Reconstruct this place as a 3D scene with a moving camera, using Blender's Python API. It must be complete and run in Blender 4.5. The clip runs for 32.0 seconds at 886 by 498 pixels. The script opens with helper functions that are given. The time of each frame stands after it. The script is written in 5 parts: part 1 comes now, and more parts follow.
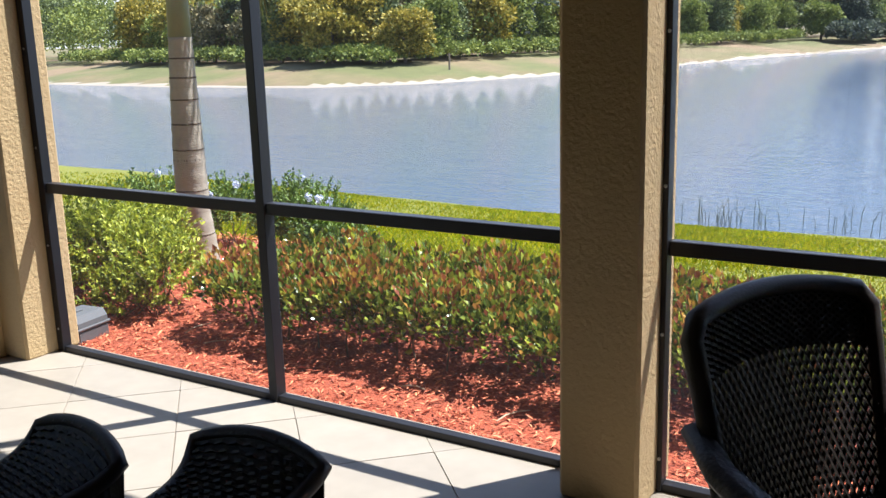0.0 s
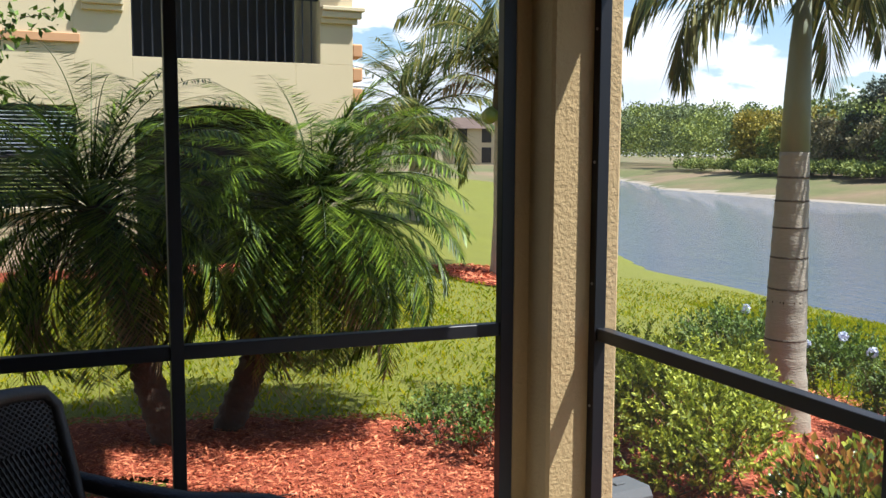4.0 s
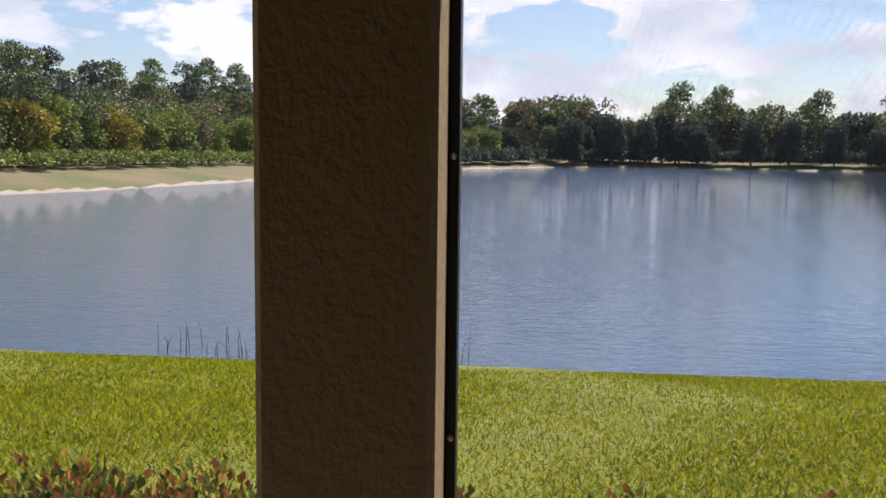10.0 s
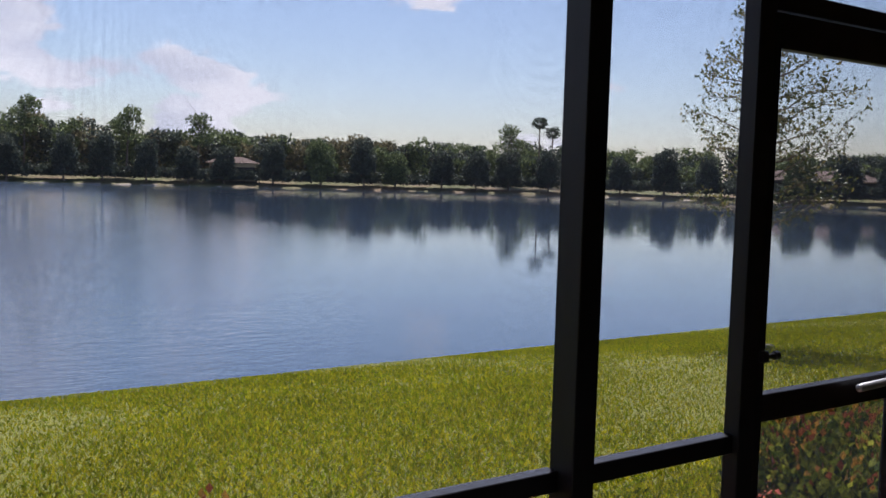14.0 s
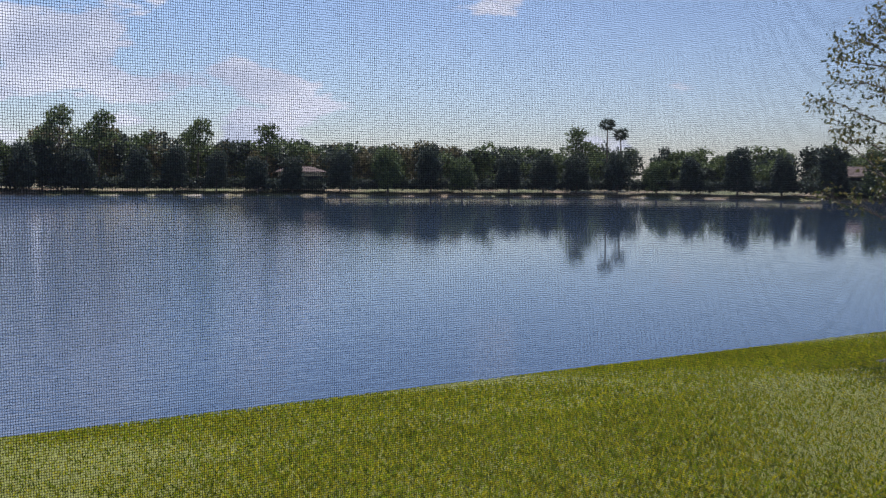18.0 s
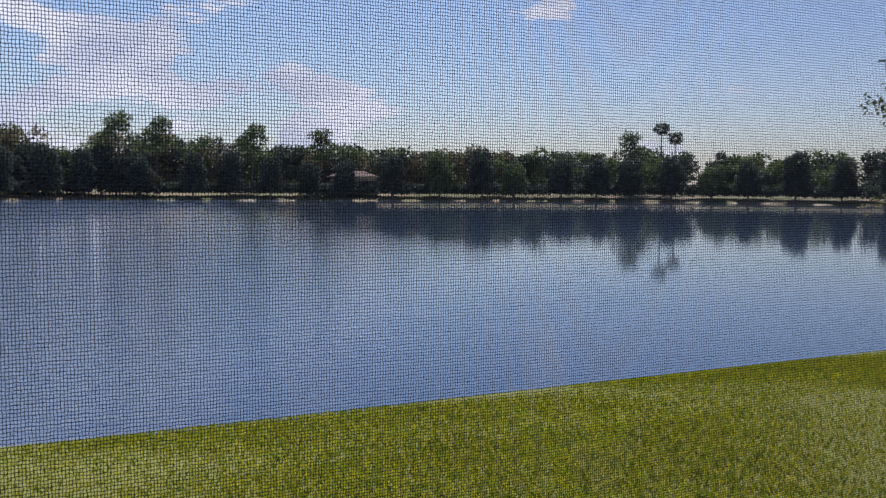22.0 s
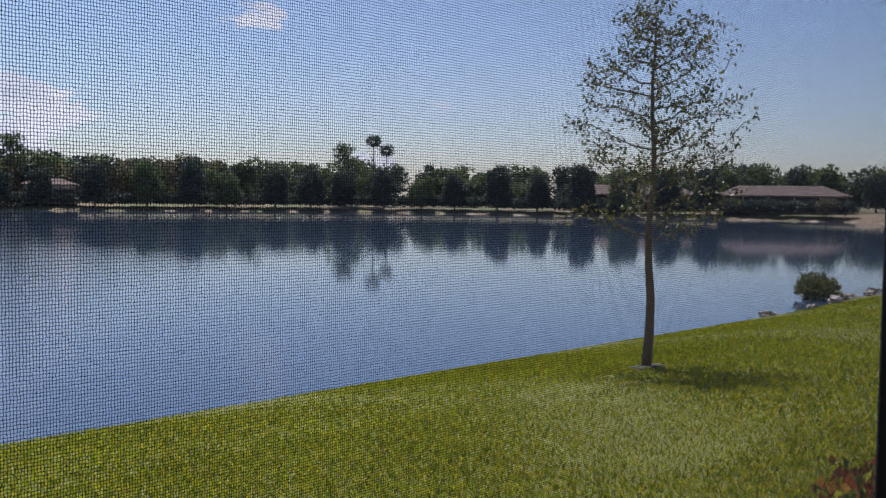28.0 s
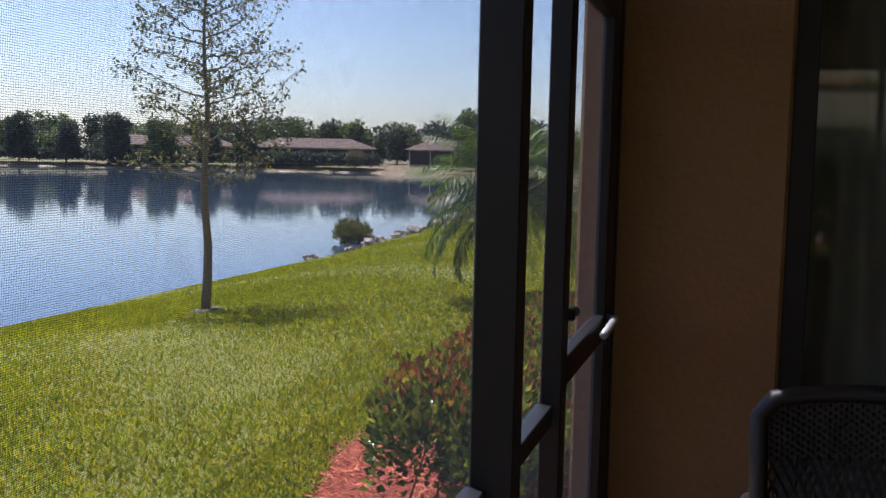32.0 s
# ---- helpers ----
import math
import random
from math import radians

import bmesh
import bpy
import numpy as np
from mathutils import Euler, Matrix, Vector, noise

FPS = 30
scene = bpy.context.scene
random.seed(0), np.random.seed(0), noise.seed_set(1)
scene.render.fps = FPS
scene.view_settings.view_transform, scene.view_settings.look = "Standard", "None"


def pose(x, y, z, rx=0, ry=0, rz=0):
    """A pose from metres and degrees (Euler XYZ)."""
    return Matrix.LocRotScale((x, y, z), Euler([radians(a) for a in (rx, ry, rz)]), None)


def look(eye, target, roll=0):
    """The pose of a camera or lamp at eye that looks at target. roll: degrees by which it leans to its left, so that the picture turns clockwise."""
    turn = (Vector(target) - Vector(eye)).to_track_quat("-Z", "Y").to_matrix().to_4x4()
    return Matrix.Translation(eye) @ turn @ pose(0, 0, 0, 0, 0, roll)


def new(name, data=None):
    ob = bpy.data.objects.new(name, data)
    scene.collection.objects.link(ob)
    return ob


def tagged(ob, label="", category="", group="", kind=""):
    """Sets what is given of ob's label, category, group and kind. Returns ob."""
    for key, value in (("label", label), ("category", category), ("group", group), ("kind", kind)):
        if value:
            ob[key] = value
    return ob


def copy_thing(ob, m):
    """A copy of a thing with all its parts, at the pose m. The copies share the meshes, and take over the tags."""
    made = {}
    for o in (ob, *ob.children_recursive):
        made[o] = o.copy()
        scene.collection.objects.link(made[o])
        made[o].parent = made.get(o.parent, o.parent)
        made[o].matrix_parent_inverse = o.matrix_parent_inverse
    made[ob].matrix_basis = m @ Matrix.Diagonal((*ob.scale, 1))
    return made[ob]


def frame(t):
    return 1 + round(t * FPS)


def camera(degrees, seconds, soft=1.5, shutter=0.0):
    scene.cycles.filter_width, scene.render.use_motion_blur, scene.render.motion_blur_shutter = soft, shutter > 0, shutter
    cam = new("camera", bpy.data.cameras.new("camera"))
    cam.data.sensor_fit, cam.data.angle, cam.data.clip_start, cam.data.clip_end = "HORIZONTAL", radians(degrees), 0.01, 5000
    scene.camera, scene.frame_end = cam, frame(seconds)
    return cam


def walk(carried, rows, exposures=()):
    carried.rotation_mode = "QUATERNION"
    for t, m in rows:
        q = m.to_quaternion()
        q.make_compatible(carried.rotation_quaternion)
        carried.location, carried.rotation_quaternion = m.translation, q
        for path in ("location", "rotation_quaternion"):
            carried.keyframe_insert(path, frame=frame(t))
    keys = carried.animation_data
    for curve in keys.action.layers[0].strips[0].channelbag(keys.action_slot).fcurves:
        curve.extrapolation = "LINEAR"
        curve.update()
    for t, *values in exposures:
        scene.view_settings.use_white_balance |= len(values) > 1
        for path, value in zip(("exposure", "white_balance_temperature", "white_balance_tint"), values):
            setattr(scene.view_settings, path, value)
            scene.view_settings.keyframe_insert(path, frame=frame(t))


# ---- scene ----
# World: y = 0 is the inner face of the front screen, +y towards the lake, x to the right along it, z = 0 the tiles.
# Rows: seconds, eye, turn to the left from +y, tilt upwards, roll (degrees).
PATH = [
    (0, 2.650, -2.803, 1.504, 32.28, -12.76, -1.65),
    (0.5, 2.581, -2.620, 1.495, 35.75, -12.89, -1.29),
    (1, 2.469, -2.429, 1.474, 42.91, -11.98, -1.03),
    (1.5, 2.331, -2.290, 1.449, 52.65, -10.84, -0.69),
    (2, 2.182, -2.221, 1.485, 63.12, -9.19, -0.24),
    (2.5, 2.081, -2.135, 1.514, 72.21, -7.68, 0.22),
    (4.5, 1.583, -1.856, 1.536, 62.56, -4.74, 0.07),
    (5, 1.524, -1.824, 1.543, 54.54, -4.93, 0.35),
    (5.5, 1.502, -1.825, 1.540, 48.45, -5.31, 0.25),
    (6, 1.477, -1.812, 1.530, 43.68, -5.64, -0.13),
    (6.5, 1.462, -1.791, 1.525, 39.00, -5.98, -0.42),
    (7, 1.466, -1.762, 1.520, 34.38, -6.23, -0.67),
    (7.5, 1.497, -1.730, 1.521, 30.13, -6.33, -0.68),
    (8, 1.557, -1.679, 1.517, 25.95, -6.37, -0.90),
    (8.5, 1.642, -1.632, 1.519, 21.62, -6.30, -0.87),
    (9, 1.705, -1.561, 1.518, 16.75, -6.36, -1.04),
    (9.5, 1.776, -1.566, 1.519, 11.18, -6.05, -0.00),
    (10, 1.828, -1.524, 1.510, 5.35, -6.02, 0.70),
    (10.5, 1.827, -1.459, 1.472, -0.99, -5.48, 0.16),
    (11, 1.790, -1.403, 1.431, -7.86, -5.38, 1.71),
    (11.5, 1.769, -1.327, 1.425, -13.87, -5.23, 1.37),
    (12, 1.761, -1.300, 1.434, -19.22, -5.05, 1.20),
    (12.5, 1.679, -1.404, 1.473, -23.96, -4.83, 1.22),
    (13, 1.619, -1.506, 1.504, -28.21, -4.61, 1.31),
    (13.5, 1.629, -1.525, 1.505, -32.03, -4.45, 1.54),
    (15.5, 1.683, -1.460, 1.505, -37.28, -4.38, 1.40),
    (16, 1.686, -1.348, 1.489, -34.70, -4.34, 1.26),
    (16.5, 1.749, -1.174, 1.484, -31.75, -4.22, 0.86),
    (17, 1.826, -0.952, 1.485, -29.36, -4.08, 0.52),
    (17.5, 1.860, -0.726, 1.481, -28.89, -4.01, 0.25),
    (18, 1.850, -0.527, 1.475, -30.70, -4.12, 0.37),
    (18.5, 1.885, -0.492, 1.453, -32.74, -4.20, 0.85),
    (19, 1.951, -0.461, 1.477, -33.47, -4.09, 0.50),
    (19.5, 2.016, -0.440, 1.517, -32.73, -3.92, 0.15),
    (20, 2.068, -0.437, 1.512, -31.46, -3.73, -0.06),
    (20.5, 2.084, -0.448, 1.493, -30.38, -3.72, 0.17),
    (21, 2.098, -0.433, 1.479, -29.37, -3.67, 0.24),
    (21.5, 2.104, -0.409, 1.480, -28.47, -3.77, 0.44),
    (22, 2.113, -0.379, 1.486, -27.50, -3.85, 0.36),
    (22.5, 2.166, -0.419, 1.525, -26.70, -4.01, 0.63),
    (23, 2.207, -0.441, 1.550, -26.07, -4.18, 0.77),
    (23.5, 2.240, -0.455, 1.551, -25.70, -4.31, 0.63),
    (24, 2.249, -0.457, 1.538, -25.45, -4.46, 0.53),
    (24.5, 2.246, -0.447, 1.524, -25.43, -4.50, 0.59),
    (25, 2.233, -0.415, 1.510, -26.59, -4.62, 0.79),
    (25.5, 2.221, -0.360, 1.498, -30.75, -4.75, 1.18),
    (26, 2.203, -0.281, 1.492, -38.13, -5.10, 1.52),
    (26.5, 2.192, -0.191, 1.493, -43.42, -5.24, 1.64),
    (28.5, 1.813, -0.396, 1.485, -45.68, -2.64, 0.57),
    (29, 1.753, -0.368, 1.486, -48.40, -3.00, 1.00),
    (29.5, 1.742, -0.318, 1.495, -52.76, -3.43, 1.69),
    (30, 1.633, -0.320, 1.468, -58.03, -3.59, 2.22),
    (30.5, 1.620, -0.369, 1.471, -62.47, -3.86, 1.74),
    (31, 1.562, -0.407, 1.442, -65.88, -4.06, 1.85),
    (31.5, 1.524, -0.417, 1.430, -68.47, -4.77, 1.32),
    (32, 1.500, -0.385, 1.430, -72.40, -5.55, 1.15),
]


def eye_pose(x, y, z, yaw, tilt, roll):
    a, b = radians(yaw), radians(tilt)
    ahead = Vector((-math.sin(a) * math.cos(b), math.cos(a) * math.cos(b), math.sin(b)))
    return look((x, y, z), Vector((x, y, z)) + ahead, roll)


cam = camera(50.44, 32.0)
walk(cam, [(r[0], eye_pose(*r[1:])) for r in PATH], exposures=[
    (0, 2.0, 5850, 12), (2.0, 1.8, 5950, 12), (5.0, 1.5, 5950, 8), (7.0, 1.25, 6050, 8), (8.0, 1.05, 6050, 11), (9, 1.2, 6100, 16), (10, 1.2, 6200, 18), (11, 1.1, 6350, 19), (12, 0.95, 5750, 11), (13, 0.9, 5950, 18), (16, 0.95, 5900, 23), (18, 0.62, 5650, 19), (20, 0.52, 5680, 21),
    (26, 0.5, 5700, 21), (29, 0.55, 5650, 19), (30, 0.5, 5450, 15), (31, 1.1, 5700, 21), (32, 1.35, 5750, 20)])

# ---- sky, sun ----
SUN_EL, SUN_AZ = 62.0, 36.0   # degrees; azimuth from +y towards +x
world = bpy.data.worlds.new("sky")
scene.world = world
world.use_nodes = True
wn, wl = world.node_tree.nodes, world.node_tree.links
wn.clear()


def wnode(kind, **kw):
    n = wn.new(kind)
    for k, v in kw.items():
        n.inputs[k].default_value = v
    return n


sky = wn.new("ShaderNodeTexSky")
sky.sky_type, sky.sun_disc = "NISHITA", False
sky.sun_elevation, sky.sun_rotation = radians(SUN_EL), radians(SUN_AZ)
sky.air_density, sky.dust_density, sky.ozone_density = 1.0, 0.9, 1.5
tc = wn.new("ShaderNodeTexCoord")
sep = wn.new("ShaderNodeSeparateXYZ")
wl.new(tc.outputs["Generated"], sep.inputs[0])


def wmath(op, a, b=None, clamp=False):
    n = wn.new("ShaderNodeMath")
    n.operation, n.use_clamp = op, clamp
    for i, v in enumerate((a, b)):
        if v is None:
            continue
        if isinstance(v, (int, float)):
            n.inputs[i].default_value = v
        else:
            wl.new(v, n.inputs[i])
    return n.outputs[0]


comb = wn.new("ShaderNodeCombineXYZ")
wl.new(sep.outputs[0], comb.inputs[0])
wl.new(sep.outputs[1], comb.inputs[1])
wl.new(wmath("MULTIPLY", sep.outputs[2], 2.5), comb.inputs[2])
cl = wnode("ShaderNodeTexNoise", Scale=6.5, Detail=9.0, Roughness=0.55, Distortion=0.1)
wl.new(comb.outputs[0], cl.inputs["Vector"])
# clouds thin out from -x to +x
cover = wmath("ADD", wmath("MULTIPLY", wmath("MAXIMUM", wmath("ADD", sep.outputs[0], -0.12), 0.0), 0.36), -0.055)
# and towards the zenith
cover = wmath("ADD", cover, wmath("MULTIPLY", wmath("MAXIMUM", wmath("ADD", sep.outputs[2], -0.14), 0.0), 0.4))
dens = wmath("SUBTRACT", cl.outputs[0], cover)
ramp = wn.new("ShaderNodeMapRange")
ramp.inputs[1].default_value, ramp.inputs[2].default_value = 0.505, 0.55
ramp.interpolation_type = "SMOOTHSTEP"
wl.new(dens, ramp.inputs[0])
cmul = wmath("MULTIPLY", ramp.outputs[0], 0.93)
cl2 = wnode("ShaderNodeTexNoise", Scale=5.5, Detail=5.0)
wl.new(comb.outputs[0], cl2.inputs["Vector"])
cr = wn.new("ShaderNodeValToRGB")
cr.color_ramp.elements[0].position, cr.color_ramp.elements[0].color = 0.36, (5.6, 5.9, 6.4, 1)
cr.color_ramp.elements[1].position, cr.color_ramp.elements[1].color = 0.52, (7.8, 7.8, 7.8, 1)
wl.new(cl2.outputs[0], cr.inputs[0])
mixc = wn.new("ShaderNodeMixRGB")
wl.new(cmul, mixc.inputs[0])
wl.new(sky.outputs[0], mixc.inputs[1])
wl.new(cr.outputs[0], mixc.inputs[2])
bg = wn.new("ShaderNodeBackground")
bg.inputs[1].default_value = 0.085
wl.new(mixc.outputs[0], bg.inputs[0])
wout = wn.new("ShaderNodeOutputWorld")
wl.new(bg.outputs[0], wout.inputs[0])

sun_data = bpy.data.lights.new("sun", "SUN")
sun_data.energy, sun_data.angle, sun_data.color = 5.0, radians(0.6), (1.0, 0.95, 0.86)
sun = new("sun", sun_data)
se, sa = radians(SUN_EL), radians(SUN_AZ)
SUN_DIR = Vector((math.sin(sa) * math.cos(se), math.cos(sa) * math.cos(se), math.sin(se)))
sun.matrix_world = look(SUN_DIR * 50, (0, 0, 0))


# ---- materials ----
def material(name, color, rough=0.6, metal=0.0, grain=30.0, amount=0.15, stain=2.0, stain_amount=0.15, bump=0.2, bump_scale=None,
             island=0.0, obj=0.0, trans=0.0, sheen=0.0, spec=0.5, stretch=None, color2=None, bump_distance=0.004):
    """Principled paint with grain and stains at real size; island and obj vary it from piece to piece."""
    m = bpy.data.materials.new(name)
    m.use_nodes = True
    n, l = m.node_tree.nodes, m.node_tree.links
    p = n["Principled BSDF"]
    p.inputs["Roughness"].default_value, p.inputs["Metallic"].default_value = rough, metal
    p.inputs["Specular IOR Level"].default_value = spec
    co = n.new("ShaderNodeTexCoord").outputs["Object"]
    if stretch:
        mp = n.new("ShaderNodeMapping")
        mp.inputs["Scale"].default_value = stretch
        l.new(co, mp.inputs[0])
        co = mp.outputs[0]

    def noisy(scale, detail):
        t = n.new("ShaderNodeTexNoise")
        t.inputs["Scale"].default_value, t.inputs["Detail"].default_value = scale, detail
        l.new(co, t.inputs["Vector"])
        return t.outputs[0]

    def math_(op, a, b):
        t = n.new("ShaderNodeMath")
        t.operation = op
        for i, v in enumerate((a, b)):
            if isinstance(v, (int, float)):
                t.inputs[i].default_value = v
            else:
                l.new(v, t.inputs[i])
        return t.outputs[0]

    g = noisy(grain, 4.0)
    s = noisy(stain, 3.0)
    value = math_("ADD", math_("MULTIPLY", math_("SUBTRACT", g, 0.5), amount * 2), math_("MULTIPLY", math_("SUBTRACT", s, 0.5), stain_amount * 2))
    if island or obj:
        src = n.new("ShaderNodeNewGeometry").outputs["Random Per Island"] if island else n.new("ShaderNodeObjectInfo").outputs["Random"]
        value = math_("ADD", value, math_("MULTIPLY", math_("SUBTRACT", src, 0.5), (island or obj) * 2))
    value = math_("ADD", value, 1.0)
    base = n.new("ShaderNodeRGB")
    base.outputs[0].default_value = (*color, 1)
    src_color = base.outputs[0]
    if color2:
        mix = n.new("ShaderNodeMixRGB")
        mix.inputs[1].default_value, mix.inputs[2].default_value = (*color, 1), (*color2, 1)
        pick = n.new("ShaderNodeNewGeometry").outputs["Random Per Island"] if island else s
        rp = n.new("ShaderNodeMapRange")
        rp.inputs[1].default_value, rp.inputs[2].default_value = (0.35, 0.75) if island else (0.4, 0.62)
        l.new(pick, rp.inputs[0])
        l.new(rp.outputs[0], mix.inputs[0])
        src_color = mix.outputs[0]
    mul = n.new("ShaderNodeVectorMath")
    mul.operation = "SCALE"
    l.new(src_color, mul.inputs[0])
    l.new(value, mul.inputs["Scale"])
    l.new(mul.outputs[0], p.inputs["Base Color"])
    if bump:
        b = n.new("ShaderNodeBump")
        b.inputs["Strength"].default_value, b.inputs["Distance"].default_value = bump, bump_distance
        l.new(noisy(bump_scale or grain, 5.0), b.inputs["Height"])
        l.new(b.outputs[0], p.inputs["Normal"])
    if trans:
        tr = n.new("ShaderNodeBsdfTranslucent")
        l.new(mul.outputs[0], tr.inputs[0])
        ms = n.new("ShaderNodeMixShader")
        ms.inputs[0].default_value = trans
        l.new(p.outputs[0], ms.inputs[1])
        l.new(tr.outputs[0], ms.inputs[2])
        l.new(ms.outputs[0], n["Material Output"].inputs[0])
    return m


STUCCO = material("stucco_tan", (0.47, 0.335, 0.165), 0.9, grain=70, amount=0.05, stain=1.3, stain_amount=0.05, bump=0.6, bump_scale=66, bump_distance=0.009)
STUCCO_FAR = material("stucco_cream", (0.60, 0.50, 0.32), 0.9, grain=60, amount=0.06, stain=0.5, stain_amount=0.06, bump=0.4, bump_scale=40, bump_distance=0.006)
# Tan stucco darkened and warmed: the end wall's shade is in this colour.
STUCCO_SHADED = material("stucco_tan_shaded", (0.33, 0.19, 0.085), 0.9, grain=70, amount=0.06, stain=1.1, stain_amount=0.10, bump=0.8, bump_scale=42, bump_distance=0.010)
# For the unseen back wall: brown, not tan, to cut bounce light.
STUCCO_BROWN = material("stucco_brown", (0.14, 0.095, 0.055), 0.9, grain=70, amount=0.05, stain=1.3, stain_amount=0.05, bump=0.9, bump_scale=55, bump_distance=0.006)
# The ceiling is out of view and kept dark to hold down indoor bounce.
CEILING_DARK = material("ceiling_dark", (0.11, 0.08, 0.05), 0.8, grain=40, amount=0.03, stain=0.8, stain_amount=0.04, bump=0.2)
FRAME = material("bronze_aluminium", (0.018, 0.018, 0.022), 0.42, metal=0.3, grain=300, amount=0.1, stain=4, stain_amount=0.2, bump=0.03)
STEEL = material("screw_steel", (0.45, 0.45, 0.45), 0.35, metal=0.9, bump=0)
LEVER = material("satin_lever", (0.55, 0.55, 0.56), 0.5, metal=0.6, grain=80, amount=0.04, bump=0)
TILE = material("floor_tile", (0.275, 0.24, 0.19), 0.45, grain=14, amount=0.07, stain=3.5, stain_amount=0.14, obj=0.05, bump=0.12, bump_scale=24, bump_distance=0.003)
GROUT = material("grout", (0.24, 0.20, 0.155), 0.9, grain=90, amount=0.15)
LAWN = material("lawn_turf", (0.135, 0.140, 0.007), 0.9, grain=34, amount=0.35, stain=1.1, stain_amount=0.22, bump=0.8, bump_scale=55, bump_distance=0.03)
BLADE = material("grass_blade", (0.195, 0.25, 0.005), 0.8, grain=3, amount=0.1, stain=0.8, stain_amount=0.25, bump=0, island=0.2, trans=0.5, spec=0.04, color2=(0.34, 0.305, 0.008))
FARLAWN = material("far_grass", (0.105, 0.11, 0.032), 0.95, grain=1.2, amount=0.25, stain=0.12, stain_amount=0.3, bump=0.4, bump_scale=5, bump_distance=0.05, color2=(0.16, 0.112, 0.06))
SAND = material("shore_sand", (0.30, 0.255, 0.195), 0.95, grain=1.5, amount=0.15, stain=0.3, stain_amount=0.2, bump=0.4, bump_scale=8, bump_distance=0.03)
MULCH = material("mulch_bed", (0.30, 0.060, 0.022), 0.9, grain=60, amount=0.35, stain=5, stain_amount=0.25, bump=1.0, bump_scale=45, bump_distance=0.02, stretch=(1, 2.2, 1))
CHIP = material("mulch_chip", (0.38, 0.075, 0.025), 0.8, grain=40, amount=0.2, stain=8, stain_amount=0.2, bump=0.3, island=0.45, color2=(0.52, 0.17, 0.075))
LEAF_COCO = material("cocoplum_leaf", (0.085, 0.13, 0.02), 0.25, grain=30, amount=0.06, stain=6, stain_amount=0.12, bump=0, island=0.35, trans=0.2, color2=(0.21, 0.24, 0.035))
LEAF_RED = material("cocoplum_new_leaf", (0.30, 0.09, 0.035), 0.35, grain=30, amount=0.06, stain=6, stain_amount=0.15, bump=0, island=0.35, trans=0.3, color2=(0.36, 0.20, 0.035))
LEAF_LIME = material("shrub_leaf", (0.20, 0.25, 0.018), 0.6, grain=30, amount=0.06, stain=3, stain_amount=0.2, bump=0, island=0.35, trans=0.35, color2=(0.40, 0.43, 0.045))
LEAF_DARK = material("plumbago_leaf", (0.085, 0.145, 0.018), 0.6, grain=30, amount=0.06, stain=3, stain_amount=0.2, bump=0, island=0.35, trans=0.25, color2=(0.13, 0.20, 0.025))
PETAL = material("plumbago_petal", (0.66, 0.70, 0.86), 0.6, bump=0, island=0.15, trans=0.3)
STEM = material("woody_stem", (0.16, 0.11, 0.065), 0.85, grain=40, amount=0.2, bump=0.4)
STICK = material("dry_stick", (0.42, 0.33, 0.22), 0.8, grain=60, amount=0.2, bump=0.3)
FROND = material("date_palm_frond", (0.042, 0.082, 0.010), 0.4, grain=10, amount=0.08, stain=1.5, stain_amount=0.2, bump=0, island=0.35, trans=0.30, spec=0.25, color2=(0.15, 0.22, 0.018))
FROND_DRY = material("dry_palm_frond", (0.24, 0.15, 0.06), 0.6, grain=10, amount=0.1, bump=0, island=0.3, trans=0.25)
COCONUT = material("coconut_husk", (0.16, 0.20, 0.04), 0.5, grain=20, amount=0.1, stain=5, stain_amount=0.2, bump=0.1)
FROND_ROYAL = material("royal_palm_frond", (0.055, 0.085, 0.018), 0.55, grain=10, amount=0.08, stain=1.2, stain_amount=0.3, bump=0, island=0.35, trans=0.3, spec=0.2, color2=(0.16, 0.15, 0.035))
TRUNK_GREY = material("palm_trunk_grey", (0.33, 0.285, 0.22), 0.85, grain=25, amount=0.12, stain=2.2, stain_amount=0.25, bump=0.5, bump_scale=30, bump_distance=0.01, stretch=(1, 1, 3))
CROWNSHAFT = material("palm_crownshaft", (0.20, 0.22, 0.145), 0.5, grain=12, amount=0.06, stain=2, stain_amount=0.12, bump=0.1, stretch=(3, 3, 0.6))
TRUNK_BROWN = material("date_palm_trunk", (0.085, 0.062, 0.042), 0.95, grain=30, amount=0.3, stain=6, stain_amount=0.2, bump=1.0, bump_scale=26, bump_distance=0.02)
BARK = material("tree_bark", (0.17, 0.135, 0.10), 0.9, grain=30, amount=0.25, stain=3, stain_amount=0.2, bump=0.7, bump_scale=30, bump_distance=0.01, stretch=(1, 1, 0.3))
LEAF_OAK = material("sapling_leaf", (0.10, 0.135, 0.03), 0.5, grain=10, amount=0.05, stain=2, stain_amount=0.2, bump=0, island=0.35, trans=0.25, color2=(0.20, 0.17, 0.05))
# Last pair: darkened and greyed, the right bank's backlit shade put into it.
WOODS = [material("woods_leaf", c, 0.75, grain=0.9, amount=0.15, stain=0.15, stain_amount=0.2, bump=0, island=0.35, trans=0.2, color2=c2)
         for c, c2 in (((0.105, 0.14, 0.05), (0.165, 0.20, 0.07)), ((0.15, 0.20, 0.04), (0.24, 0.27, 0.055)),
                       ((0.24, 0.22, 0.03), (0.38, 0.30, 0.045)), ((0.16, 0.15, 0.07), (0.23, 0.19, 0.09)), ((0.062, 0.078, 0.054), (0.092, 0.112, 0.070)))]
WICKER = material("dark_wicker", (0.022, 0.016, 0.013), 0.5, grain=220, amount=0.3, stain=9, stain_amount=0.2, bump=0.5, bump_scale=160, bump_distance=0.002)
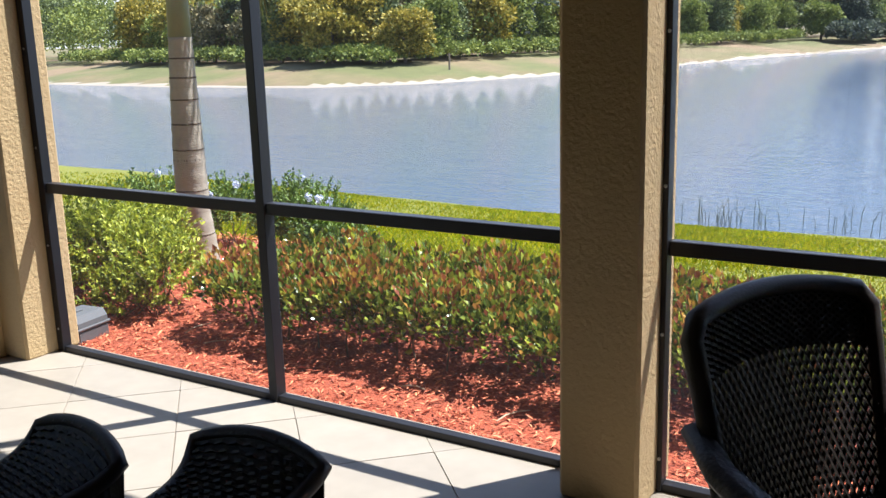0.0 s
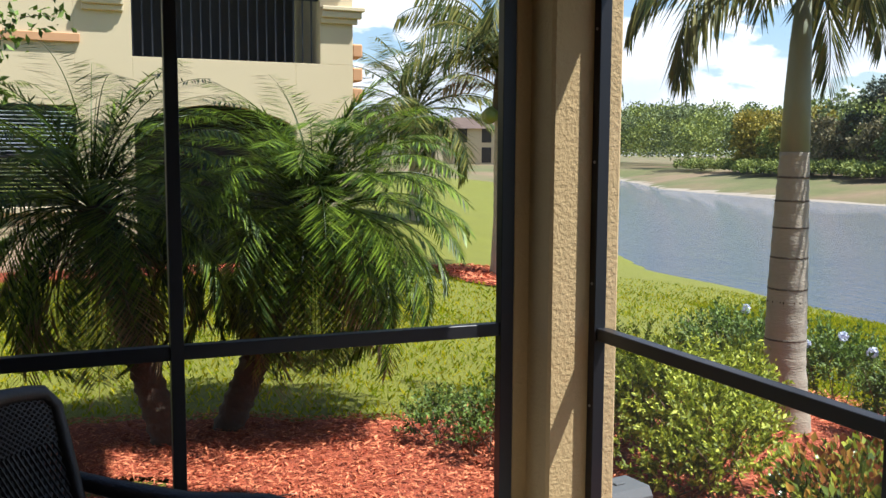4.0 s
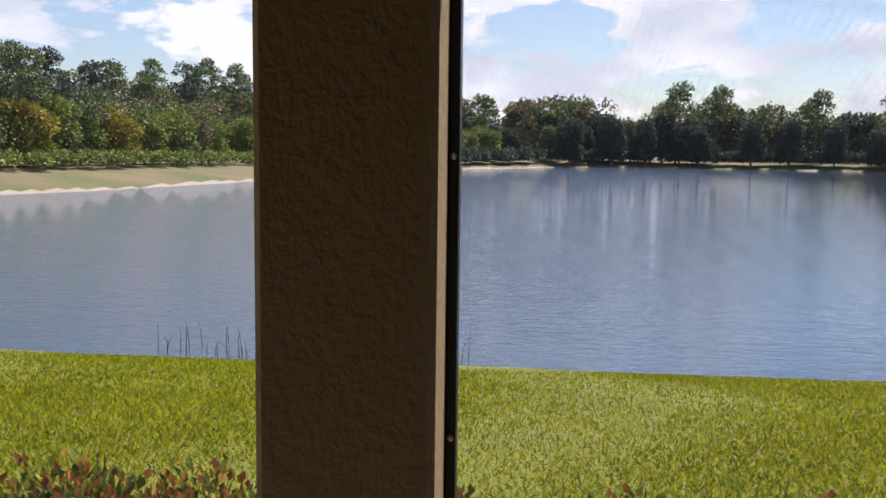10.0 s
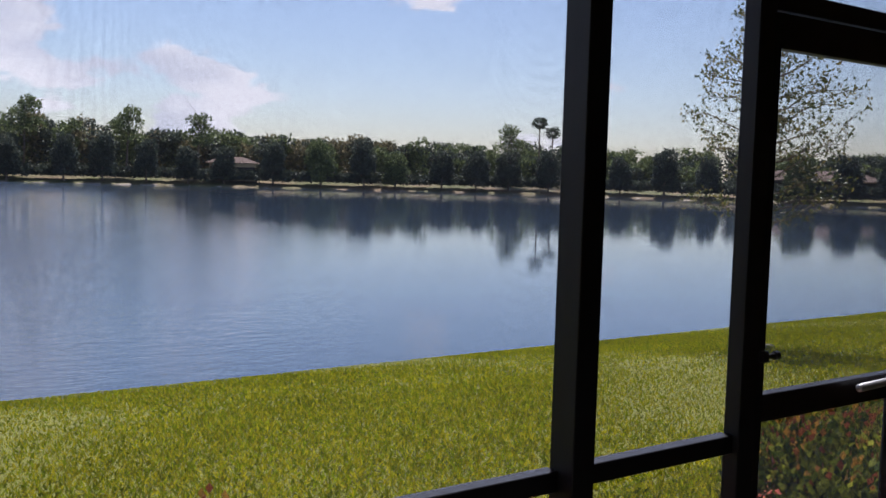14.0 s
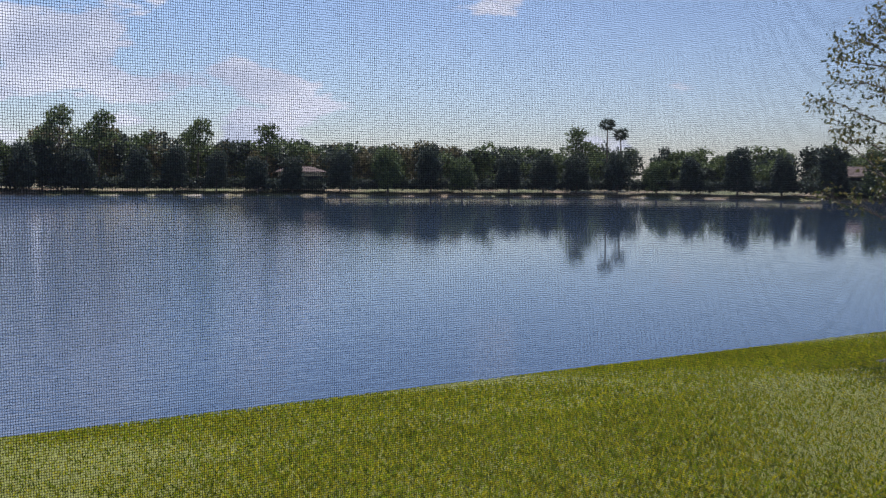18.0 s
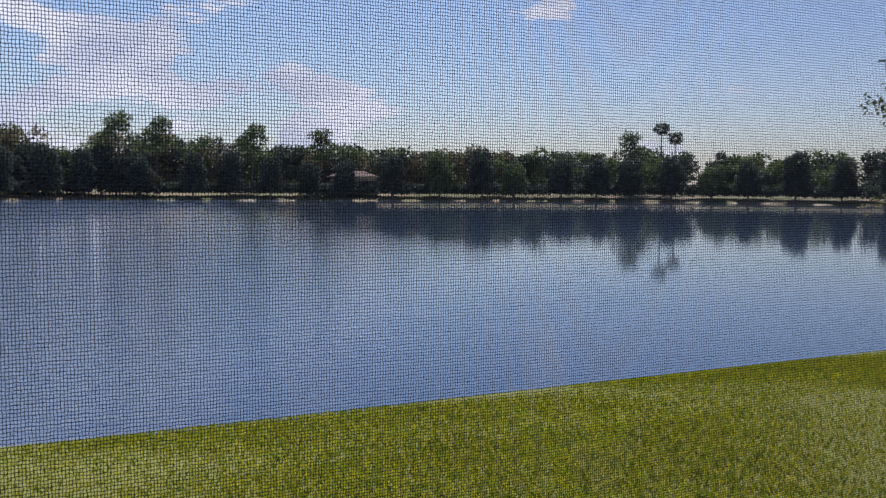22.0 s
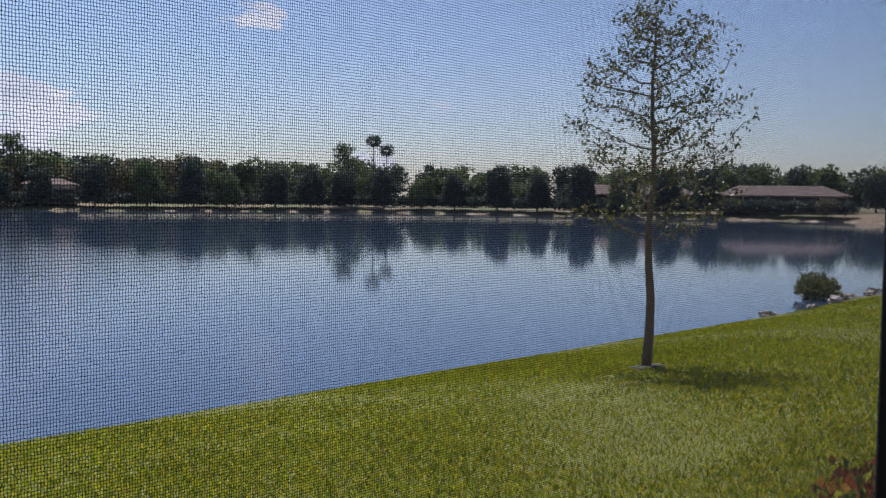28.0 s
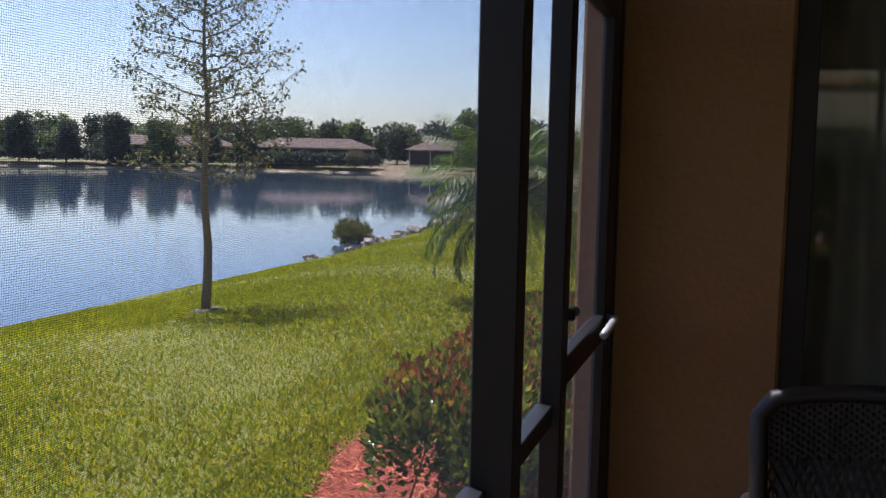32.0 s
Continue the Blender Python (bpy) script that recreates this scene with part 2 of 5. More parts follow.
WICKER_DENSE = material("dark_wicker_band", (0.020, 0.016, 0.016), 0.5, grain=160, amount=0.35, stain=9, stain_amount=0.2, bump=0.9, bump_scale=110, bump_distance=0.003)
BOX_PLASTIC = material("grey_plastic", (0.09, 0.095, 0.10), 0.5, grain=120, amount=0.05, stain=9, stain_amount=0.12, bump=0.1)
BOX_WHITE = material("meter_box_paint", (0.62, 0.62, 0.60), 0.5, grain=50, amount=0.05, bump=0.05)
# Near-black that carries the dimness of rooms and porches in its colour.
ROOM_SHADE = material("interior_shade", (0.05, 0.045, 0.04), 0.9, grain=5, amount=0.1, bump=0)
BLIND = material("window_blind", (0.10, 0.115, 0.11), 0.5, grain=20, amount=0.05, bump=0)
SOIL = material("bare_soil", (0.085, 0.08, 0.035), 0.95, grain=30, amount=0.3, stain=4, stain_amount=0.2, bump=0.8, bump_scale=30, bump_distance=0.02)
ROOF = material("clay_roof_tile", (0.13, 0.095, 0.078), 0.85, grain=3, amount=0.2, stain=0.6, stain_amount=0.2, bump=0.5, bump_scale=6, bump_distance=0.05, spec=0.1)
TRIM = material("stucco_trim", (0.55, 0.30, 0.15), 0.85, grain=20, amount=0.08, stain=1.5, stain_amount=0.1, bump=0.3)
ROCK = material("shore_rock", (0.33, 0.28, 0.23), 0.9, grain=9, amount=0.25, stain=2, stain_amount=0.25, bump=0.9, bump_scale=7, bump_distance=0.05)
CURTAIN = material("sheer_curtain", (0.50, 0.45, 0.40), 0.9, grain=60, amount=0.05, stain=2, stain_amount=0.08, bump=0.1)
REED = material("reed_stem", (0.10, 0.105, 0.06), 0.7, grain=12, amount=0.2, bump=0, island=0.3)


def water_material():
    m = bpy.data.materials.new("lake_water")
    m.use_nodes = True
    n, l = m.node_tree.nodes, m.node_tree.links
    p = n["Principled BSDF"]
    p.inputs["Base Color"].default_value = (0.045, 0.070, 0.108, 1)
    p.inputs["Roughness"].default_value, p.inputs["IOR"].default_value = 0.03, 1.333
    co = n.new("ShaderNodeTexCoord").outputs["Object"]
    heights = []
    for scale, stretch, k in ((2.0, (1.0, 2.4, 1), 1.0), (6.5, (1.0, 2.0, 1), 0.6), (0.16, (1, 1.6, 1), 1.4)):
        mp = n.new("ShaderNodeMapping")
        mp.inputs["Scale"].default_value, mp.inputs["Rotation"].default_value = stretch, (0, 0, radians(22))
        l.new(co, mp.inputs[0])
        t = n.new("ShaderNodeTexNoise")
        t.inputs["Scale"].default_value, t.inputs["Detail"].default_value = scale, 3
        l.new(mp.outputs[0], t.inputs["Vector"])
        mu = n.new("ShaderNodeMath")
        mu.operation = "MULTIPLY"
        mu.inputs[1].default_value = k
        l.new(t.outputs[0], mu.inputs[0])
        heights.append(mu.outputs[0])
    ad = n.new("ShaderNodeMath")
    l.new(heights[0], ad.inputs[0]), l.new(heights[1], ad.inputs[1])
    ad2 = n.new("ShaderNodeMath")
    l.new(ad.outputs[0], ad2.inputs[0]), l.new(heights[2], ad2.inputs[1])
    # the breeze reaches some of the lake and leaves calm water towards +x
    sp = n.new("ShaderNodeSeparateXYZ")
    l.new(co, sp.inputs[0])
    lee = n.new("ShaderNodeMath")
    lee.operation = "MULTIPLY_ADD"
    lee.inputs[1].default_value = -0.30
    l.new(sp.outputs[1], lee.inputs[0]), l.new(sp.outputs[0], lee.inputs[2])
    calm = n.new("ShaderNodeMapRange")
    calm.inputs[1].default_value, calm.inputs[2].default_value = -20, 14
    calm.inputs[3].default_value, calm.inputs[4].default_value = 1.0, 0.0
    l.new(lee.outputs[0], calm.inputs[0])
    b = n.new("ShaderNodeBump")
    b.inputs["Distance"].default_value = 0.16
    ease = n.new("ShaderNodeMath")
    ease.operation = "POWER"
    ease.inputs[1].default_value = 2.0
    l.new(calm.outputs[0], ease.inputs[0])
    wind = n.new("ShaderNodeMath")
    wind.operation = "MULTIPLY_ADD"
    wind.inputs[1].default_value, wind.inputs[2].default_value = 0.6, 0.008
    l.new(ease.outputs[0], wind.inputs[0])
    l.new(wind.outputs[0], b.inputs["Strength"])
    l.new(ad2.outputs[0], b.inputs["Height"])
    l.new(b.outputs[0], p.inputs["Normal"])
    return m


WATER = water_material()


def screen_material(axis, pitch=(0.001411, 0.0015875), thread=0.0003):
    """Woven insect screen, 18 by 16 threads to the inch: dark threads, open between them."""
    m = bpy.data.materials.new("insect_screen")
    m.use_nodes = True
    n, l = m.node_tree.nodes, m.node_tree.links
    p = n["Principled BSDF"]
    p.inputs["Base Color"].default_value = (0.030, 0.032, 0.036, 1)
    p.inputs["Roughness"].default_value = 0.6
    sp = n.new("ShaderNodeSeparateXYZ")
    co = n.new("ShaderNodeTexCoord").outputs["Object"]
    wave = n.new("ShaderNodeTexNoise")       # threads wander a little
    wave.inputs["Scale"].default_value, wave.inputs["Detail"].default_value = 260.0, 1.0
    l.new(co, wave.inputs["Vector"])
    bend = n.new("ShaderNodeVectorMath")
    bend.operation = "MULTIPLY_ADD"
    bend.inputs[1].default_value = (0.0011, 0.0011, 0.0011)
    l.new(wave.outputs["Color"], bend.inputs[0]), l.new(co, bend.inputs[2])
    l.new(bend.outputs[0], sp.inputs[0])
    masks = []
    for k, step in zip((axis, 2), pitch):
        a = n.new("ShaderNodeMath")
        a.operation = "DIVIDE"
        a.inputs[1].default_value = step
        l.new(sp.outputs[k], a.inputs[0])
        f = n.new("ShaderNodeMath")
        f.operation = "FRACT"
        l.new(a.outputs[0], f.inputs[0])
        c = n.new("ShaderNodeMath")
        c.operation = "LESS_THAN"
        c.inputs[1].default_value = thread / step
        l.new(f.outputs[0], c.inputs[0])
        masks.append(c.outputs[0])
    mx = n.new("ShaderNodeMath")
    mx.operation = "MAXIMUM"
    l.new(masks[0], mx.inputs[0]), l.new(masks[1], mx.inputs[1])
    thin = n.new("ShaderNodeMath")
    thin.operation = "MULTIPLY"
    thin.inputs[1].default_value = 0.72      # coated glass fibre lets some light through
    l.new(mx.outputs[0], thin.inputs[0])
    glow = n.new("ShaderNodeBsdfTranslucent")
    glow.inputs[0].default_value = (0.030, 0.034, 0.046, 1)
    cloth = n.new("ShaderNodeMixShader")
    l.new(p.outputs[0], cloth.inputs[1]), l.new(glow.outputs[0], cloth.inputs[2])
    ms = n.new("ShaderNodeMixShader")
    l.new(thin.outputs[0], ms.inputs[0])
    l.new(n.new("ShaderNodeBsdfTransparent").outputs[0], ms.inputs[1])
    l.new(cloth.outputs[0], ms.inputs[2])
    l.new(ms.outputs[0], n["Material Output"].inputs[0])
    return m


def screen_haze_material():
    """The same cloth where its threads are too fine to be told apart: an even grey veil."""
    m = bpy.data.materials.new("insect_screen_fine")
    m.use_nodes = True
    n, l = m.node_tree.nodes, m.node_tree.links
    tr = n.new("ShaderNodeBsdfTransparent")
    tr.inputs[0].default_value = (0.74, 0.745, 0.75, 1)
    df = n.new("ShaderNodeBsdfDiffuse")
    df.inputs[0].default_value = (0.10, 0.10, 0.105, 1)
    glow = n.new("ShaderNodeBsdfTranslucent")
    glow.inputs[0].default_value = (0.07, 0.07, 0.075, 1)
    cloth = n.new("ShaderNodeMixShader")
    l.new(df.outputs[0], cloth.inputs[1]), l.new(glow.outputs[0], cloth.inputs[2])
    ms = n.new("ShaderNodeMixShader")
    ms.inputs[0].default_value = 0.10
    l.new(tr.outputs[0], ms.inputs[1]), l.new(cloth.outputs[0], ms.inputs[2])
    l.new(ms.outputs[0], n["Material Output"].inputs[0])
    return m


SCREEN_X = screen_material(0)
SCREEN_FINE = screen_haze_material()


def glass_material():
    m = bpy.data.materials.new("door_glass")
    m.use_nodes = True
    n, l = m.node_tree.nodes, m.node_tree.links
    gl = n.new("ShaderNodeBsdfGlossy")
    gl.inputs["Roughness"].default_value = 0.02
    tr = n.new("ShaderNodeBsdfTransparent")
    tr.inputs[0].default_value = (0.8, 0.85, 0.85, 1)
    fr = n.new("ShaderNodeFresnel")
    ms = n.new("ShaderNodeMixShader")
    l.new(fr.outputs[0], ms.inputs[0]), l.new(tr.outputs[0], ms.inputs[1]), l.new(gl.outputs[0], ms.inputs[2])
    l.new(ms.outputs[0], n["Material Output"].inputs[0])
    return m


GLASS = glass_material()


# ---- mesh helpers ----
class Shape:
    """Vertices and faces of one part."""

    def __init__(self):
        self.v, self.f = [], []

    def box(self, x0, x1, y0, y1, z0, z1, c=0.003):
        """A box with chamfered edges."""
        c = min(c, (x1 - x0) / 3, (y1 - y0) / 3, (z1 - z0) / 3)
        base = len(self.v)
        lo, hi = (x0, y0, z0), (x1, y1, z1)
        ids = {}
        for corner in range(8):
            s = [(corner >> k) & 1 for k in range(3)]
            for k in range(3):
                p = []
                for j in range(3):
                    e = hi[j] if s[j] else lo[j]
                    p.append(e if j == k else (e - c if s[j] else e + c))
                ids[corner, k] = len(self.v)
                self.v.append(tuple(p))
        for k in range(3):
            a, b = (k + 1) % 3, (k + 2) % 3
            for s in (0, 1):
                q = [ids[(s << k) | (i << a) | (j << b), k] for i, j in ((0, 0), (1, 0), (1, 1), (0, 1))]
                self.f.append(q if s else q[::-1])
        for k in range(3):          # edge strips along axis k
            a, b = (k + 1) % 3, (k + 2) % 3
            for i in (0, 1):
                for j in (0, 1):
                    c0, c1 = (i << a) | (j << b), (i << a) | (j << b) | (1 << k)
                    q = [ids[c0, a], ids[c1, a], ids[c1, b], ids[c0, b]]
                    self.f.append(q if (i + j) % 2 else q[::-1])
        for corner in range(8):
            q = [ids[corner, 0], ids[corner, 1], ids[corner, 2]]
            self.f.append(q if bin(corner).count("1") % 2 else q[::-1])
        return self

    def tube(self, pts, radii, n=8, close=True, flat=1.0):
        """A tube along points; flat squeezes it across."""
        pts = [Vector(p) for p in pts]
        if isinstance(radii, (int, float)):
            radii = [radii] * len(pts)
        base = len(self.v)
        side = None
        for i, p in enumerate(pts):
            t = (pts[min(i + 1, len(pts) - 1)] - pts[max(i - 1, 0)]).normalized()
            if side is None:
                side = t.orthogonal().normalized() if abs(t.z) > 0.9 else t.cross(Vector((0, 0, 1))).normalized()
            side = (side - t * side.dot(t)).normalized()
            up = t.cross(side)
            for k in range(n):
                a = 2 * math.pi * k / n
                self.v.append(tuple(p + side * (math.cos(a) * radii[i]) + up * (math.sin(a) * radii[i] * flat)))
        for i in range(len(pts) - 1):
            for k in range(n):
                a, b = base + i * n + k, base + i * n + (k + 1) % n
                self.f.append([a, b, b + n, a + n])
        if close:
            self.f.append([base + k for k in range(n)][::-1])
            self.f.append([base + (len(pts) - 1) * n + k for k in range(n)])
        return self

    def grid(self, rows):
        """A sheet through rows of points."""
        base, w = len(self.v), len(rows[0])
        for r in rows:
            self.v.extend(tuple(p) for p in r)
        for i in range(len(rows) - 1):
            for j in range(w - 1):
                a = base + i * w + j
                self.f.append([a, a + 1, a + w + 1, a + w])
        return self

    def poly(self, pts):
        base = len(self.v)
        self.v.extend(tuple(p) for p in pts)
        self.f.append(list(range(base, base + len(pts))))
        return self

    def mesh(self, name, mat, smooth=False):
        me = bpy.data.meshes.new(name)
        me.from_pydata(self.v, [], self.f)
        me.materials.append(mat)
        if smooth:
            me.polygons.foreach_set("use_smooth", [True] * len(me.polygons))
        me.update()
        return me


def part(name, shape, mat, parent=None, label="", smooth=False, m=None):
    """One mesh under a thing or a part (or on its own)."""
    data = shape if isinstance(shape, bpy.types.Mesh) else shape.mesh(name, mat, smooth)
    ob = new(name, data)
    ob.parent = parent
    if m is not None:
        ob.matrix_basis = m
    return tagged(ob, label)


def thing(name, label, category, m=None, group="", kind=""):
    ob = new(name)
    ob.empty_display_size = 0.1
    if m is not None:
        ob.matrix_basis = m
    return tagged(ob, label, category, group, kind)


def leaves(name, pos, along, face, length, width, mat, fold=0.25):
    """Many small leaves in one mesh: a folded rhombus at each place."""
    pos, along, face = (np.asarray(a, float) for a in (pos, along, face))
    n = len(pos)
    length, width = np.broadcast_to(length, n)[:, None], np.broadcast_to(width, n)[:, None]
    along = along / (np.linalg.norm(along, axis=1, keepdims=True) + 1e-9)
    across = np.cross(along, face)
    across /= np.linalg.norm(across, axis=1, keepdims=True) + 1e-9
    up = np.cross(across, along)
    mid = pos + along * length * 0.48
    v = np.empty((n, 4, 3))
    v[:, 0], v[:, 2] = pos, pos + along * length
    v[:, 1] = mid + across * width * 0.5 + up * width * fold
    v[:, 3] = mid - across * width * 0.5 + up * width * fold
    idx = np.arange(n)[:, None] * 4
    tris = np.concatenate([idx + [0, 1, 2], idx + [0, 2, 3]], 1).reshape(-1)
    me = bpy.data.meshes.new(name)
    me.vertices.add(n * 4)
    me.vertices.foreach_set("co", v.ravel())
    me.loops.add(n * 6)
    me.loops.foreach_set("vertex_index", tris.astype(np.int32))
    me.polygons.add(n * 2)
    me.polygons.foreach_set("loop_start", np.arange(0, n * 6, 3, dtype=np.int32))
    me.polygons.foreach_set("loop_total", np.full(n * 2, 3, dtype=np.int32))
    me.materials.append(mat)
    me.update(calc_edges=True)
    return me


rng = np.random.default_rng(7)


def unit(n):
    v = rng.normal(size=(n, 3))
    return v / np.linalg.norm(v, axis=1, keepdims=True)


# ---- ground and lake ----
WATER_Z = -1.2
LAKE = [(-86, 54), (-62, 33.5), (-40, 21.5), (-24, 13.6), (-16.6, 11.1), (-9.2, 10.5), (-4, 10.05), (4, 10.0), (14, 9.95), (24, 9.9), (33, 10.6), (45, 12.8),
        (70, 17), (100, 23), (128, 36), (138, 55), (133, 75), (127, 95), (123, 112), (115, 128), (98, 141), (70, 151), (45, 159), (24, 163),
        (6, 156), (-6, 135), (-13, 110), (-18, 88), (-21, 68), (-24.5, 52), (-28, 43.5), (-33, 39.5), (-45, 39.5), (-60, 42), (-74, 49)]


def shore_distance(p):
    """Signed distance of points to the shore line: positive on land."""
    p = np.asarray(p, float)
    poly = np.array(LAKE, float)
    nxt = np.roll(poly, -1, 0)
    best = np.full(len(p), 1e9)
    inside = np.zeros(len(p), bool)
    for a, b in zip(poly, nxt):
        ab = b - a
        t = np.clip(((p - a) @ ab) / (ab @ ab), 0, 1)
        best = np.minimum(best, np.linalg.norm(p - a - t[:, None] * ab, axis=1))
        cross = (a[1] > p[:, 1]) != (b[1] > p[:, 1])
        with np.errstate(divide="ignore", invalid="ignore"):
            xi = a[0] + (p[:, 1] - a[1]) / (b[1] - a[1]) * (b[0] - a[0])
        inside ^= cross & (p[:, 0] < xi)
    return np.where(inside, -best, best)


def is_near(p):
    return (p[:, 1] < 30) & (p[:, 0] < 60) & (p[:, 0] > -60) & (p[:, 1] < 25 - 0.3 * p[:, 0])


def ground_z(p):
    p = np.asarray(p, float).reshape(-1, 2)
    d = shore_distance(p)
    near = WATER_Z + 1.08 * (1 - (1 - np.clip(d / 9.4, 0, 1)) ** 1.6)
    far = WATER_Z + 1.15 * np.clip(d / 9, 0, 1) ** 0.75
    z = np.where(is_near(p), near, far)
    return np.where(d < 0, WATER_Z - 0.5 * np.clip(-d / 1.5, 0, 1) ** 0.6 - 0.01, z + 0.008)


def gz(x, y):
    return float(ground_z([(x, y)])[0])


def build_ground():
    xs = np.concatenate([np.arange(-900, -110, 60), np.arange(-110, -62, 1.8), np.arange(-62, -30, 0.8), np.arange(-30, 50, 0.6), np.arange(50, 160, 2.5), np.arange(160, 1000, 60)])
    ys = np.concatenate([np.arange(-700, -6, 50), np.arange(-6, 14, 0.4), np.arange(14, 60, 0.6), np.arange(60, 130, 1.0), np.arange(130, 190, 1.2), np.arange(190, 215, 4), np.arange(215, 1000, 60)])
    gx, gy = np.meshgrid(xs, ys)
    p = np.stack([gx.ravel(), gy.ravel()], 1)
    z = ground_z(p) + 0.02 * np.sin(p[:, 0] * 0.9 + np.sin(p[:, 1] * 0.7)) * (p[:, 1] > 2.5)
    w = len(xs)
    i, j = np.meshgrid(np.arange(len(ys) - 1), np.arange(w - 1), indexing="ij")
    a = (i * w + j).ravel()
    me = bpy.data.meshes.new("ground")
    me.from_pydata(np.column_stack([p, z]).tolist(), [], np.stack([a, a + 1, a + w + 1, a + w], 1).tolist())
    for m in (LAWN, FARLAWN, SAND):
        me.materials.append(m)
    c = np.stack([gx[:-1, :-1] + np.diff(gx, axis=1)[:-1] / 2, gy[:-1, :-1] + np.diff(gy, axis=0)[:, :-1] / 2], -1).reshape(-1, 2)
    d = shore_distance(c)
    slot = np.where(is_near(c) & (c[:, 1] < 40), 0, 1)
    strip = np.where(c[:, 0] < 20, 0.55, np.where(c[:, 0] < 70, 0.0, -0.6)) + 0.3 * np.sin(c[:, 0] * 0.23) * np.sin(c[:, 1] * 0.31)
    slot = np.where((slot == 1) & (d > -3) & (d < strip), 2, slot)
    me.polygons.foreach_set("material_index", slot.astype(np.int32))
    me.polygons.foreach_set("use_smooth", np.ones(len(slot), bool))
    me.update()
    tagged(new("ground", me), "green lawn sloping to the lake, sandy strip on the far bank", "ground", kind="structure")


build_ground()
s = Shape().poly([(-130, 5, WATER_Z), (170, 5, WATER_Z), (170, 215, WATER_Z), (-130, 215, WATER_Z)])
tagged(new("water", s.mesh("water", WATER)), "rippled blue-grey lake reflecting sky and trees", "lake", kind="structure")

# ---- the lanai ----
COL_A = (-1.75, -1.447)
COL_B = (1.418, 1.692)
COL_Y = (-0.174, 0.135)
POST_D = 0.05
BEAM_Z, CEIL_Z = 2.35, 2.68
END_X = 4.60
BACK_Y = -4.3
SIDE_X = -1.61
FAR_END = -4.3


def structure(name, shape, mat, label, category, smooth=False):
    return tagged(new(name, shape.mesh(name, mat, smooth)), label, category, kind="structure")


floor = structure("floor", Shape().box(SIDE_X - 0.14, END_X + 0.3, BACK_Y - 0.2, 0.13, -0.16, -0.006, 0.01), GROUT,
                  "tiled porch floor with pale diagonal stone tiles", "floor")
structure("column_corner", Shape().box(*COL_A, *COL_Y, -0.006, BEAM_Z, 0.012).box(COL_A[0] + 0.002, -1.622, -0.245, COL_Y[0] + 0.02, -0.006, BEAM_Z, 0.01), STUCCO, "tan stucco corner column of the porch", "column")
structure("column_middle", Shape().box(*COL_B, *COL_Y, -0.006, BEAM_Z, 0.012), STUCCO, "tan stucco column between the screen bays", "column")
structure("beam_front", Shape().box(COL_A[0], END_X + 0.2, COL_Y[0], COL_Y[1], BEAM_Z + 0.003, CEIL_Z, 0.01), STUCCO, "tan stucco beam over the front screens", "beam")
structure("beam_side", Shape().box(COL_A[0], COL_A[1], FAR_END, COL_Y[0] - 0.003, BEAM_Z + 0.003, CEIL_Z, 0.01), STUCCO, "tan stucco beam over the side screens", "beam")
structure("ceiling", Shape().box(COL_A[0], END_X + 0.2, BACK_Y - 0.2, COL_Y[1], CEIL_Z + 0.003, CEIL_Z + 0.12, 0.01), CEILING_DARK, "dark porch ceiling, out of view", "ceiling")
structure("floor_upper", Shape().box(COL_A[0] - 0.04, END_X + 9, BACK_Y - 4, COL_Y[1] + 0.04, CEIL_Z + 0.13, CEIL_Z + 0.35, 0.02), STUCCO, "stucco band of the floor above the porch", "floor")
# Storey and eaves out of view, added so the side palm stands in shade.
structure("wall_upper", Shape().box(COL_A[0], END_X + 9, BACK_Y - 4, COL_Y[1], CEIL_Z + 0.353, 5.6, 0.02), STUCCO, "tan stucco upper storey over the porch, unseen, added for its shade", "wall")
structure("roof", Shape().box(COL_A[0] - 0.65, END_X + 9.6, BACK_Y - 4.6, COL_Y[1] + 0.62, 5.603, 5.8, 0.02), ROOF, "roof with wide eaves over the upper storey, unseen, added for its shade", "roof")
structure("wall_back", Shape().box(COL_A[0], END_X + 5, BACK_Y - 0.2, BACK_Y, -0.006, CEIL_Z, 0.01), STUCCO_BROWN, "dark brown stucco back wall of the porch, out of view", "wall")
DOOR_Y0, DOOR_Y1, DOOR_H = -2.75, -0.52, 2.25
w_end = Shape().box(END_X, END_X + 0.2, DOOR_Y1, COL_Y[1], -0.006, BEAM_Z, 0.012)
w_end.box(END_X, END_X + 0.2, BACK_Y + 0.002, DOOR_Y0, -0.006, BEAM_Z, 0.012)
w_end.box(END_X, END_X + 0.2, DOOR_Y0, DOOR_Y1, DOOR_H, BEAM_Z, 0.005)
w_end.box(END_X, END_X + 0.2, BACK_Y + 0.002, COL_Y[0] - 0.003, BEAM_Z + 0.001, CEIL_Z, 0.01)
structure("wall_end", w_end, STUCCO_SHADED, "stucco end wall around the sliding door, porch shade in its colour", "wall")
w_front = Shape().box(END_X + 0.205, END_X + 9, COL_Y[1] - 0.25, COL_Y[1] - 0.02, -0.3, CEIL_Z, 0.01)
structure("wall_house_front", w_front, STUCCO, "tan stucco outside wall of the house", "wall")
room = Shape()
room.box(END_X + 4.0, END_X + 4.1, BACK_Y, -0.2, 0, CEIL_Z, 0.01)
structure("wall_room", room, ROOM_SHADE, "room wall behind the glass door, its dimness in the colour", "wall")
structure("floor_room", Shape().box(END_X + 0.302, END_X + 4.0, BACK_Y, -0.16, -0.15, -0.004, 0.01), ROOM_SHADE, "floor of the room behind the glass, its dimness in the colour", "floor")


